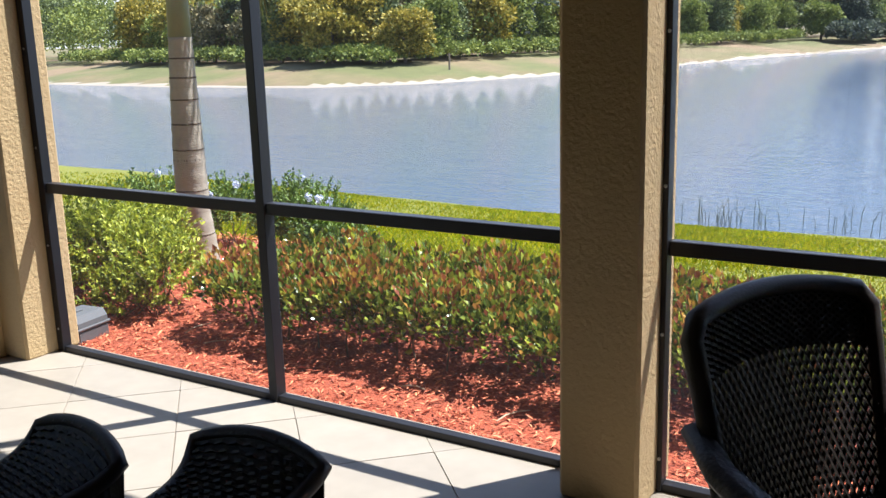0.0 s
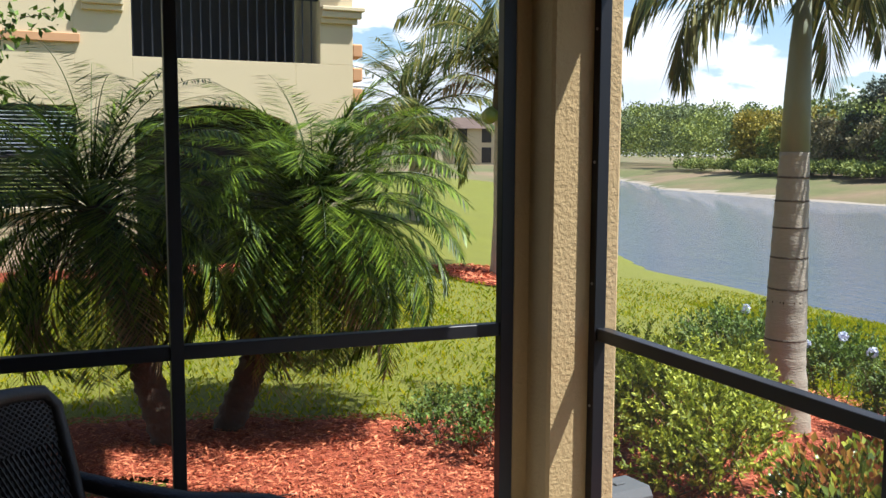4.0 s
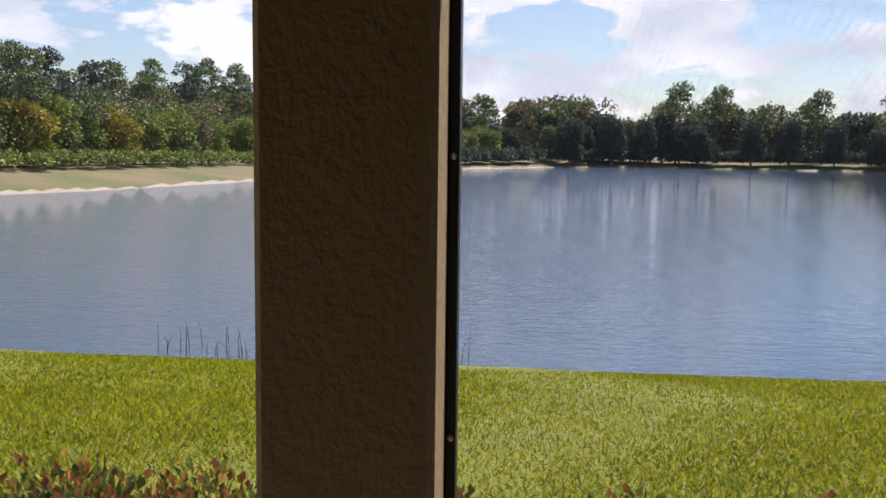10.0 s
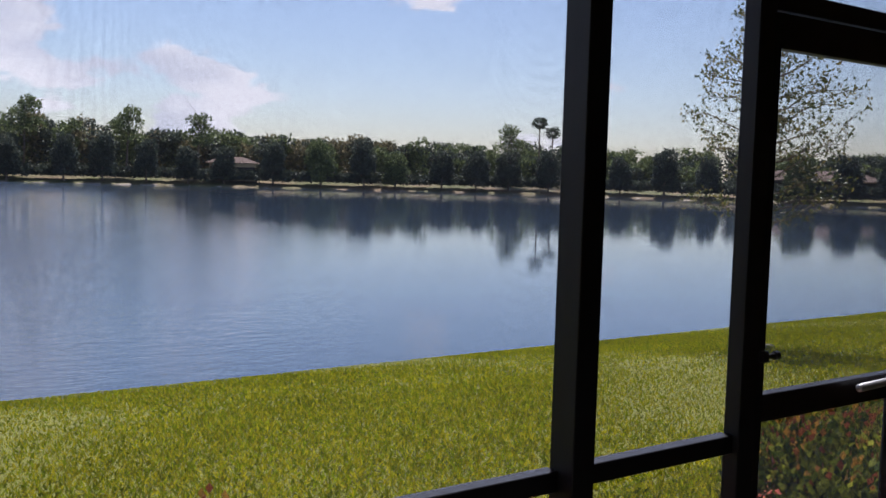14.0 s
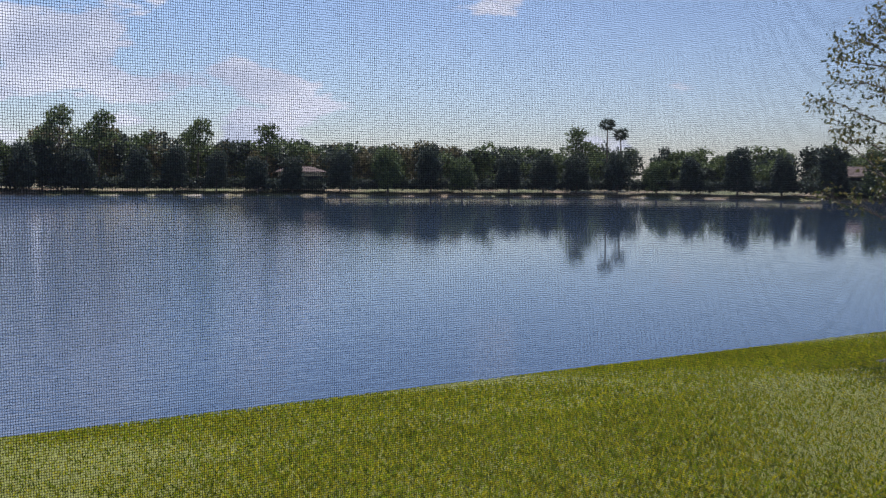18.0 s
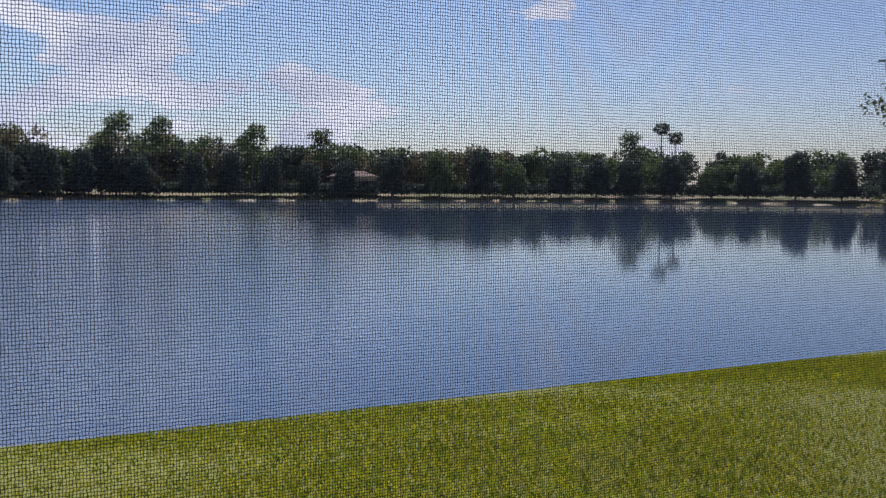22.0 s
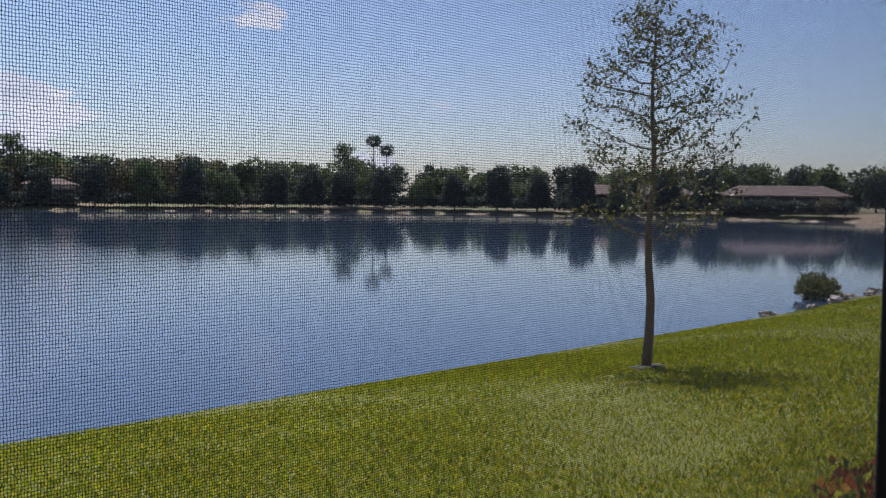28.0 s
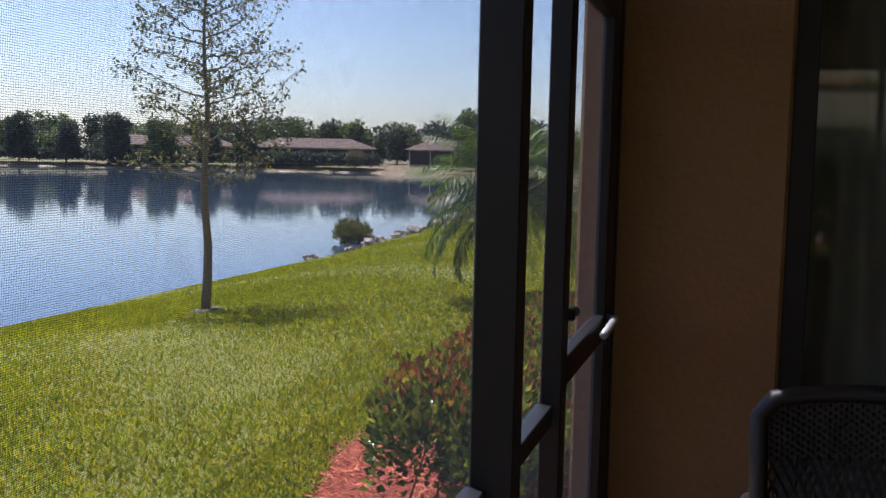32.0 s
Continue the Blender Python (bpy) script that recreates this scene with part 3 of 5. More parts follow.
def bolt(parent, m):
    sh = Shape().tube([(0, 0, 0), (0, -0.003, 0), (0, -0.005, 0)], [0.006, 0.006, 0.003], 8)
    return part("screw", sh, STEEL, parent, "steel screw head", m=m)


def post(name, x0, x1, label, y0=0.0, y1=POST_D, screws=()):
    t = thing(name, label, "screen post", pose((x0 + x1) / 2, 0, 0), "screen frame posts", "structure")
    w = (x1 - x0) / 2
    part("shaft", Shape().box(-w, w, y0, y1, 0.0, BEAM_Z, 0.002), FRAME, t)
    for z, sx in screws:
        bolt(t, pose(sx, y0, z))
    return t


SCREWS = [(0.12, 0.0), (0.55, 0.0), (1.032, 0.0), (1.5, 0.0), (2.0, 0.0)]
post("post_1", COL_A[1], COL_A[1] + 0.045, "dark bronze aluminium post screwed to the corner column", screws=SCREWS)
post("post_2", -0.0225, 0.0225, "dark bronze aluminium mullion of the front screen", 0.0, 0.06)
post("post_3", COL_B[0] - 0.030, COL_B[0], "dark bronze aluminium post beside the middle column")
post("post_4", COL_B[1], COL_B[1] + 0.018, "dark bronze aluminium post beside the middle column", screws=SCREWS)
post("post_5", 3.047, 3.113, "dark bronze aluminium mullion of the front screen", -0.028, 0.05)
post("post_6", 3.651, 3.717, "dark bronze aluminium mullion beside the screen door", 0.0, 0.05)
post("post_7", END_X - 0.055, END_X, "dark bronze aluminium jamb at the end wall", 0.0, 0.06)


def mesh_sheet(x0, x1, y, z0, z1, layers=1):
    """Screen cloth; layers give its threads their depth."""
    sh = Shape()
    for k in range(layers):
        sh.poly([(x0, y + 0.0001 * k, z0), (x1, y + 0.0001 * k, z0), (x1, y + 0.0001 * k, z1), (x0, y + 0.0001 * k, z1)])
    return sh


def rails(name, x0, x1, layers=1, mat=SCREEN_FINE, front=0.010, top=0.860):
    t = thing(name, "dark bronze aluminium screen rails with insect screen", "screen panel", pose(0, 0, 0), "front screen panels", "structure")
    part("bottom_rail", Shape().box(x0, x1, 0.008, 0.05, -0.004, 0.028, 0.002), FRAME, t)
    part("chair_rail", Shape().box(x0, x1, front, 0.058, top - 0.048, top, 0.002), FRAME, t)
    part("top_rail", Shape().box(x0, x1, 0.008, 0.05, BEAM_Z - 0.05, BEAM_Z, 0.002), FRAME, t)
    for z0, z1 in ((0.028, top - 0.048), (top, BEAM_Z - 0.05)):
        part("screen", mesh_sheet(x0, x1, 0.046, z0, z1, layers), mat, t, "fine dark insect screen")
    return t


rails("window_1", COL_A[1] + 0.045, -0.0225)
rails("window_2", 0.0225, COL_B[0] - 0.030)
rails("window_3", COL_B[1] + 0.018, 3.047, 3, SCREEN_X, 0.018, 0.855)
rails("window_4", 3.113, 3.651, 3, SCREEN_X, 0.018, 0.855)

# side screens
for i, (y0, y1) in enumerate(((-1.515, -0.30), (-2.80, -1.56), (-4.255, -2.845))):
    t = thing("window_%d" % (i + 5), "dark bronze aluminium side screen rails with insect screen", "screen panel", pose(SIDE_X, 0, 0), "side screen panels", "structure")
    part("bottom_rail", Shape().box(-0.05, -0.008, y0, y1, -0.004, 0.030, 0.002), FRAME, t)
    part("chair_rail", Shape().box(-0.055, -0.010, y0, y1, 0.812, 0.862, 0.002), FRAME, t)
    part("top_rail", Shape().box(-0.05, -0.008, y0, y1, BEAM_Z - 0.05, BEAM_Z, 0.002), FRAME, t)
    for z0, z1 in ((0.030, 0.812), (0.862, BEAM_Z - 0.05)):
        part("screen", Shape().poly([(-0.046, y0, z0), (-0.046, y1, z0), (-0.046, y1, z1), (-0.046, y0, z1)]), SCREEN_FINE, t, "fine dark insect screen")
for i, (y0, y1) in enumerate(((-0.30, -0.245), (-1.56, -1.515), (-2.845, -2.80), (-4.30, -4.255))):
    t = thing("post_%d" % (i + 8), "dark bronze aluminium post of the side screen", "screen post", pose(SIDE_X, (y0 + y1) / 2, 0), "screen frame posts", "structure")
    part("shaft", Shape().box(-0.05, 0.0, (y0 - y1) / 2, (y1 - y0) / 2, 0, BEAM_Z, 0.002), FRAME, t)

# screen door
D0, D1 = 3.720, END_X - 0.058
door = thing("door_1", "dark bronze aluminium screen door, closed, with lever handle", "screen door", pose(0, 0, 0), kind="structure")
part("stile", Shape().box(D0, D0 + 0.028, 0.004, 0.04, 0.01, 1.95, 0.002), FRAME, door)
part("stile", Shape().box(D1 - 0.15, D1, 0.004, 0.04, 0.01, 1.95, 0.002), FRAME, door)
part("top_rail", Shape().box(D0 + 0.028, D1 - 0.15, 0.004, 0.04, 1.86, 1.95, 0.002), FRAME, door)
part("middle_rail", Shape().box(D0 + 0.028, D1 - 0.15, 0.004, 0.04, 0.88, 0.955, 0.002), FRAME, door)
part("kick_rail", Shape().box(D0 + 0.028, D1 - 0.15, 0.004, 0.04, 0.01, 0.14, 0.002), FRAME, door)
part("transom", Shape().box(D0, D1, 0.0, 0.05, 1.955, 2.005, 0.002), FRAME, door)
for z0, z1 in ((0.14, 0.88), (0.955, 1.86)):
    part("screen", mesh_sheet(D0 + 0.028, D1 - 0.15, 0.03, z0, z1, 4), SCREEN_X, door, "fine dark insect screen")
for z0, z1 in ((2.005, BEAM_Z),):
    part("screen", mesh_sheet(D0, D1, 0.03, z0, z1, 4), SCREEN_X, door, "fine dark insect screen")
handle = part("handle", Shape().box(D1 - 0.145, D1 - 0.10, -0.008, 0.004, 0.86, 0.96, 0.003), FRAME, door, "black latch plate")
part("lever", Shape().tube([(D1 - 0.13, -0.008, 0.945), (D1 - 0.13, -0.020, 0.945), (D1 - 0.15, -0.027, 0.945), (D1 - 0.24, -0.029, 0.943), (D1 - 0.40, -0.029, 0.938), (D1 - 0.405, -0.029, 0.938)], [0.010, 0.010, 0.011, 0.012, 0.012, 0.007], 10), LEVER, handle, "satin steel lever", smooth=True)
latch = part("closer_bracket", Shape().box(D0 - 0.002, D0 + 0.022, -0.014, 0.004, 1.045, 1.075, 0.003), FRAME, door, "black hinge bracket")
part("pin", Shape().tube([(D0 + 0.022, -0.006, 1.06), (D0 + 0.050, -0.006, 1.06), (D0 + 0.052, -0.006, 1.06), (D0 + 0.066, -0.006, 1.06)], [0.007, 0.007, 0.012, 0.012], 8), FRAME, latch)

# sliding glass door in the end wall
sd = thing("door_2", "dark-framed sliding glass door with closed sheer curtains behind", "sliding door", pose(END_X, 0, 0), kind="structure")
for y0, y1 in ((DOOR_Y1 - 0.07, DOOR_Y1), (DOOR_Y0, DOOR_Y0 + 0.07), ((DOOR_Y0 + DOOR_Y1) / 2 - 0.04, (DOOR_Y0 + DOOR_Y1) / 2 + 0.04)):
    part("stile", Shape().box(0.015, 0.09, y0, y1, 0.0, DOOR_H, 0.003), FRAME, sd)
part("head_rail", Shape().box(0.015, 0.09, DOOR_Y0 + 0.07, DOOR_Y1 - 0.07, DOOR_H - 0.07, DOOR_H, 0.003), FRAME, sd)
part("sill_rail", Shape().box(0.015, 0.09, DOOR_Y0 + 0.07, DOOR_Y1 - 0.07, 0.0, 0.07, 0.003), FRAME, sd)
for y0, y1 in ((DOOR_Y0 + 0.07, (DOOR_Y0 + DOOR_Y1) / 2 - 0.04), ((DOOR_Y0 + DOOR_Y1) / 2 + 0.04, DOOR_Y1 - 0.07)):
    pane = part("pane", Shape().box(0.045, 0.051, y0, y1, 0.07, DOOR_H - 0.07, 0.001), GLASS, sd, "clear glass")
    pane.visible_shadow = False
rows_c = []
for z in np.linspace(0.03, 2.3, 6):
    rows_c.append([(END_X + 0.27 + 0.035 * math.sin(y * 38 + 0.5 * math.sin(3 * y)) + 0.01 * math.sin(y * 13), y, z) for y in np.linspace(DOOR_Y0, DOOR_Y1 - 0.02, 150)])
tagged(new("curtain", Shape().grid(rows_c).mesh("curtain", CURTAIN, True)), "pale sheer pleated curtain behind the glass door", "curtain")


# ---- chairs ----
def lattice(sh, corner, n_u, n_v, r=0.0035, steps=6, n=4):
    """Crossing diagonal strands on a patch; corner(u, v) gives the place."""
    for sign in (1, -1):
        for k in range(-n_v, n_u + 1):
            pts = []
            for i in range(steps * 4 + 1):
                v = i / (steps * 4)
                u = (k + v * n_v) / n_u
                u = u if sign > 0 else 1 - u
                if -1e-6 <= u <= 1 + 1e-6:
                    p = corner(min(max(u, 0), 1), v)
                    pts.append(Vector(p) + Vector((0, 0.0025 * sign, 0)))
            if len(pts) > 2:
                sh.tube(pts[::2] if len(pts) > 6 else pts, r, n, False, 0.6)


def armchair(m, label, arms_low=0.0):
    """Dark wicker armchair; its front is +y, its base on the floor."""
    t = thing("wicker_armchair", label, "armchair", m, "wicker armchairs on the porch")
    w, zt = 0.27, 0.935
    za = 0.57 - arms_low

    def back(u, v):          # u across, v up
        x = (u - 0.5) * 2 * (w - 0.03 + 0.035 * v)
        z = 0.42 + v * (zt - 0.46) + 0.035 * v * (1 - (2 * u - 1) ** 2)
        y = -0.32 - 0.12 * v + 0.05 * (2 * u - 1) ** 2
        return (x, y, z)

    part("seat", Shape().box(-w - 0.01, w + 0.01, -0.33, 0.29, 0.35, 0.43, 0.02), WICKER_DENSE, t, "densely woven seat")
    rim = [back(0, v) for v in np.linspace(0, 0.93, 7)] + [back(u, 1.0) for u in np.linspace(0.06, 0.94, 9)] + [back(1, v) for v in np.linspace(0.93, 0, 7)]
    b = part("backrest", Shape().tube(rim, 0.026, 8, True, 0.8), WICKER, t, "thick wrapped wicker rim", True)
    band = Shape()
    for dy in (0.0, 0.014):
        band.grid([[Vector(back(u, v)) + Vector((0, dy - 0.007, 0)) for u in np.linspace(0.02, 0.98, 22)] for v in np.linspace(0.73, 0.985, 8)])
    part("band", band, WICKER_DENSE, b, "densely woven top band")
    knots = Shape()
    for i in range(16):
        v = 0.735 + 0.245 * i / 16
        knots.tube([Vector(back(u, v)) + Vector((0, 0.009 * (1 if (k + i) % 2 else -1), 0)) for k, u in enumerate(np.linspace(0.03, 0.97, 48))], 0.0048, 4, False)
    part("band_weave", knots, WICKER, b)
    net = Shape()
    lattice(net, lambda u, v: back(u, v * 0.74), 27, 9, 0.0062)
    part("back_weave", net, WICKER, b, "open diamond weave")
    for sx in (-1, 1):
        x = sx * (w + 0.035)
        top = [(sx * w, -0.37, za + 0.10), (x, -0.25, za + 0.055), (x + sx * 0.015, -0.05, za + 0.01), (x + sx * 0.02, 0.17, za), (x + sx * 0.015, 0.27, za - 0.02), (x, 0.31, za - 0.08), (x - sx * 0.005, 0.315, 0.40)]
        arm = part("arm", Shape().tube(top, [0.03, 0.036, 0.046, 0.055, 0.055, 0.042, 0.03], 10, True, 0.7), WICKER_DENSE, t, "wrapped curved wicker arm", True)
        net = Shape()

        def side(u, v, x=x):
            ztop = za + 0.05 * (1 - u) - 0.03 - (0.05 if u > 0.92 else 0)
            return (x, -0.25 + u * 0.55, 0.36 + v * (ztop - 0.36))

        lattice(net, side, 18, 7, 0.0062)
        panel = Shape()
        for dx in (-0.006, 0.006):
            panel.grid([[Vector(side(u, v)) + Vector((dx, 0, 0)) for u in np.linspace(0, 0.66 + 0.10 * v, 10)] for v in np.linspace(0.02, 0.97, 6)])
        part("arm_panel", panel, WICKER_DENSE, arm, "densely woven side panel")
        part("arm_weave", net, WICKER, arm, "open diamond weave")
    part("apron", Shape().tube([(-w, -0.26, 0.35), (-w, 0.29, 0.35), (w, 0.29, 0.35), (w, -0.26, 0.35), (-w, -0.26, 0.35)], 0.020, 8), WICKER, t)
    skirt = Shape()
    skirt.box(-w, w, 0.283, 0.297, 0.24, 0.34, 0.004)
    part("skirt", skirt, WICKER_DENSE, t)
    for x, y in ((-w, -0.31), (w, -0.31), (-w - 0.02, 0.30), (w + 0.02, 0.30)):
        part("leg", Shape().tube([(x, y, 0.37), (x * 1.02, y * 1.04, 0.18), (x * 1.04, y * 1.1, 0.0)], [0.024, 0.021, 0.018], 8), WICKER, t, smooth=True)
    return t


chair = armchair(pose(-0.55, -1.70, 0, rz=-25), "dark brown wicker armchair with high open-weave back near the side screen")
tagged(copy_thing(chair, pose(2.55, -0.90, 0, rz=-121)), "black wicker armchair with lattice back standing by the front screen")
tagged(copy_thing(chair, pose(3.29, -0.66, 0, rz=82)), "black wicker armchair with lattice back beside the screen door")


def footstool(m, label):
    """Low wicker footstool with a sagging saddle top and flared ends."""
    t = thing("wicker_footstool", label, "footstool", m, "wicker footstools on the porch")

    def top(u, v, dz=0.0):
        flare = (2 * v - 1) ** 2
        hw = 0.165 + 0.065 * flare
        round_end = (2 * u - 1) ** 2 * flare
        return ((2 * u - 1) * hw * (1 - 0.05 * round_end), (v - 0.5) * (0.57 - 0.06 * round_end), 0.36 + 0.115 * flare ** 1.3 - 0.04 * round_end + dz)

    us, vs = np.linspace(0, 1, 13), np.linspace(0, 1, 21)
    sh = Shape().grid([[top(u, v) for u in us] for v in vs])
    sh.grid([[top(u, v, -0.035) for u in us[::-1]] for v in vs])
    seat = part("seat", sh, WICKER_DENSE, t, "woven saddle-shaped top", True)
    weave = Shape()
    for i in range(26):
        v = 0.03 + 0.94 * i / 25
        weave.tube([Vector(top(u, v, 0.003 + 0.006 * (k % 2 if i % 2 else 1 - k % 2))) for k, u in enumerate(np.linspace(0.03, 0.97, 18))], 0.006, 4, False)
    tagged(part("weave", weave, WICKER, seat), kind="stuff")
    rim = [top(0, v, -0.016) for v in vs] + [top(u, 1, -0.016) for u in us[1:]] + [top(1, v, -0.016) for v in vs[::-1][1:]] + [top(u, 0, -0.016) for u in us[::-1][1:]]
    part("rim", Shape().tube(rim, 0.023, 8, True), WICKER, t, "thick wrapped rim", True)
    for v in (0.0, 1.0):
        part("end_panel", Shape().grid([[(x * 0.21, (v - 0.5) * (0.54 - 0.06 * (1 - z)), 0.10 + z * 0.31) for x in np.linspace(-1, 1, 8)] for z in np.linspace(0, 1, 6)]), WICKER_DENSE, t)
    for x, y in ((-0.17, -0.22), (0.17, -0.22), (-0.17, 0.22), (0.17, 0.22)):
        part("leg", Shape().tube([(x, y, 0.37), (x, y, 0.0)], [0.022, 0.018], 8), WICKER, t, smooth=True)
    return t


stool = footstool(pose(0.97, -1.34, 0, rz=4), "dark brown wicker footstool with saddle top on the tiles")
copy_thing(stool, pose(0.42, -1.53, 0, rz=-9))


# ---- plants ----
def stems(sh, n, place, height, spread, r=0.006, k=3):
    for _ in range(n):
        x, y, z = place()
        a = rng.uniform(0, 6.28)
        pts = [(x, y, z)]
        for i in range(1, k + 1):
            f = i / k
            pts.append((x + math.cos(a) * spread * f + rng.normal() * 0.02, y + math.sin(a) * spread * f + rng.normal() * 0.02, z + height * f))
        sh.tube(pts, [r * (1 - 0.6 * i / k) for i in range(k + 1)], 5, False)


def bushy(blobs, n):
    """Places on and in a clump of ellipsoids, thinned towards the inside, with outward directions."""
    vol = np.array([b[3] * b[4] + b[4] * b[5] + b[3] * b[5] for b in blobs])
    pick = rng.choice(len(blobs), n, p=vol / vol.sum())
    bl = np.array(blobs)[pick]
    d = unit(n)
    d[:, 2] = np.where(d[:, 2] < -0.35, -d[:, 2] * 0.5, d[:, 2])
    rad = rng.uniform(0, 1, n) ** 0.28
    bump = 1 + 0.16 * np.sin(d[:, 0] * 7 + pick) * np.cos(d[:, 1] * 6 + 2 * pick)
    return bl[:, :3] + d * bl[:, 3:] * (rad * bump)[:, None], d


def hedge(name, label, x0, x1, y0, y1, top, red=0.3, dens=2.5, leaf=0.047, ground=None):
    t = thing(name, label, "hedge", pose(0, 0, 0))
    g = -0.12 if ground is None else ground
    blobs = []
    step = 0.30
    for x in np.arange(x0 + 0.12, x1, step):
        for y in np.arange(y0 + 0.16, y1, 0.34):
            h = top + rng.uniform(-0.07, 0.05)
            blobs.append((x + rng.uniform(-.08, .08), y + rng.uniform(-.07, .07), g + (h - g) * 0.55, 0.25, 0.24, (h - g) * 0.47))
    n = int(2700 * dens * (x1 - x0))
    pos, out = bushy(blobs, n)
    along = out * 0.7 + np.array([0, 0, 0.55]) + unit(n) * 0.55
    face = unit(n) * 0.7 + np.array([0.35, 0.45, 0.6])
    size = rng.uniform(0.75, 1.2, n) * leaf
    high = (pos[:, 2] - (top - 0.16)) / 0.16 + rng.normal(size=n) * 0.55
    fade = 1.12 - 0.5 * (pos[:, 0] - x0) / (x1 - x0)
    is_red = high > (1.15 - red * 1.6 * fade)
    part("leaves", leaves("leaves", pos[~is_red], along[~is_red], face[~is_red], size[~is_red], size[~is_red] * 0.66, LEAF_COCO), LEAF_COCO, t, "glossy round green leaves")
    k = (rng.uniform(size=n) < 0.09) & (pos[:, 2] > top - 0.24)
    part("lime_leaves", leaves("lime_leaves", pos[k] + out[k] * 0.015, along[k] + [0, 0, .3], face[k], size[k], size[k] * 0.75, LEAF_LIME), LEAF_LIME, t, "bright lime young leaves")
    part("new_leaves", leaves("new_leaves", pos[is_red], along[is_red] + [0, 0, .5], face[is_red], size[is_red] * 0.9, size[is_red] * 0.6, LEAF_RED), LEAF_RED, t, "reddish new leaves at the tips")
    sh = Shape()
    stems(sh, int(18 * (x1 - x0)), lambda: (rng.uniform(x0 + .1, x1 - .1), rng.uniform(y0 + .1, y1 - .1), g - 0.02), (top - g) * 0.85, 0.14)
    tagged(part("stems", sh, STEM, t), kind="stuff")
    return t


hedge("cocoplum_hedge", "red-tipped cocoplum hedge with round glossy leaves in mulch", -1.25, 3.05, 0.70, 1.78, 0.37, red=0.40)
hedge("cocoplum_hedge", "red-tipped cocoplum shrub outside the screen door", 4.72, 7.4, 0.30, 1.00, 0.58, red=0.24, dens=2.4, leaf=0.046)


def shrub(name, label, blobs, n, mat, leaf, ground=-0.12, flowers=0):
    t = thing(name, label, "shrub", pose(0, 0, 0))
    k = 22
    twigs = n // k
    n = twigs * k
    bl = np.array(blobs)[rng.choice(len(blobs), twigs, p=np.array([b[3] * b[5] for b in blobs]) / sum(b[3] * b[5] for b in blobs))]
    d = unit(twigs)
    d[:, 2] = np.where(d[:, 2] < -0.25, -d[:, 2], d[:, 2])
    tip = bl[:, :3] + d * bl[:, 3:] * rng.uniform(0.72, 1.18, (twigs, 1))
    root = bl[:, :3] + d * bl[:, 3:] * 0.25 - np.array([0, 0, 0.5]) * bl[:, 5:]
    f = rng.uniform(0.30, 1.0, (twigs, k)) ** 0.75
    f[:, 0] = 1.0
    bow = np.array([0, 0, 0.3]) * bl[:, 5:]
    pos = (root[:, None] * (1 - f[..., None]) + tip[:, None] * f[..., None] + bow[:, None] * (f * (1 - f))[..., None]).reshape(-1, 3)
    out = np.repeat(tip - root, k, axis=0)
    out /= np.linalg.norm(out, axis=1)[:, None]
    along = out * 0.75 + np.array([0, 0, 0.1]) + unit(n) * 0.8
    size = rng.uniform(0.6, 1.3, n) * leaf * (1.1 - 0.35 * f.reshape(-1))
    part("leaves", leaves("leaves", pos, along, unit(n) * 0.6 + out * 0.4 + [0.2, 0.25, 0.6], size, size * 0.46, mat), mat, t)
    sh = Shape()
    for b in blobs:
        stems(sh, 7, lambda b=b: (b[0] + rng.normal() * 0.05, b[1] + rng.normal() * 0.05, gz(b[0], b[1]) - 0.03), b[2] + b[5] * 0.6 - gz(b[0], b[1]), b[3] * 0.8, 0.005, 4)
    tagged(part("stems", sh, STEM, t), kind="stuff")
    for _ in range(flowers):
        b = blobs[rng.integers(len(blobs))]
        d = unit(1)[0]
        d[2] = abs(d[2]) + 0.25
        d /= np.linalg.norm(d)
        c = np.array(b[:3]) + d * np.array(b[3:]) * 1.02
        k = 60
        dd = unit(k)
        turn = np.cross(dd, unit(k))
        part("flower", leaves("flower", c + dd * 0.030 * rng.uniform(0.6, 1.1, (k, 1)), turn, dd, 0.022, 0.020, PETAL, 0.15), PETAL, t, "pale blue flower cluster")
    return t


lime = [(-1.72, 0.95, 0.10, .26, .26, .28), (-1.95, 1.05, 0.18, .36, .36, .36), (-2.35, 1.1, 0.2, .38, .4, .38), (-2.8, 1.1, 0.18, .4, .4, .38), (-2.45, 1.5, 0.2, .35, .3, .33), (-3.2, 0.85, 0.12, .35, .4, .33), (-2.55, 0.8, 0.10, .32, .28, .30), (-1.9, 0.78, 0.02, .28, .22, .22)]
shrub("lime_shrub", "bushy yellow-green shrub in red mulch beside the column", lime, 26000, LEAF_LIME, 0.043)
shrub("lime_shrub", "low green shrub in the mulch bed by the side screen", [(-2.75, 0.25, 0.08, .3, .3, .27), (-3.15, 0.05, 0.02, .25, .25, .2)], 4000, LEAF_DARK, 0.034)
plum = [(-3.55, 2.75, 0.10, .42, .35, .34), (-4.05, 2.75, 0.08, .42, .35, .30), (-3.1, 2.95, 0.06, .38, .3, .34), (-2.30, 2.75, 0.10, .32, .32, .36), (-1.95, 2.6, 0.12, .36, .32, .36), (-1.55, 2.35, 0.08, .34, .28, .32), (-1.25, 2.15, 0.0, .26, .24, .26)]
shrub("plumbago", "dark green plumbago bush with pale blue flowers round the palm", plum, 28000, LEAF_DARK, 0.042, flowers=13)


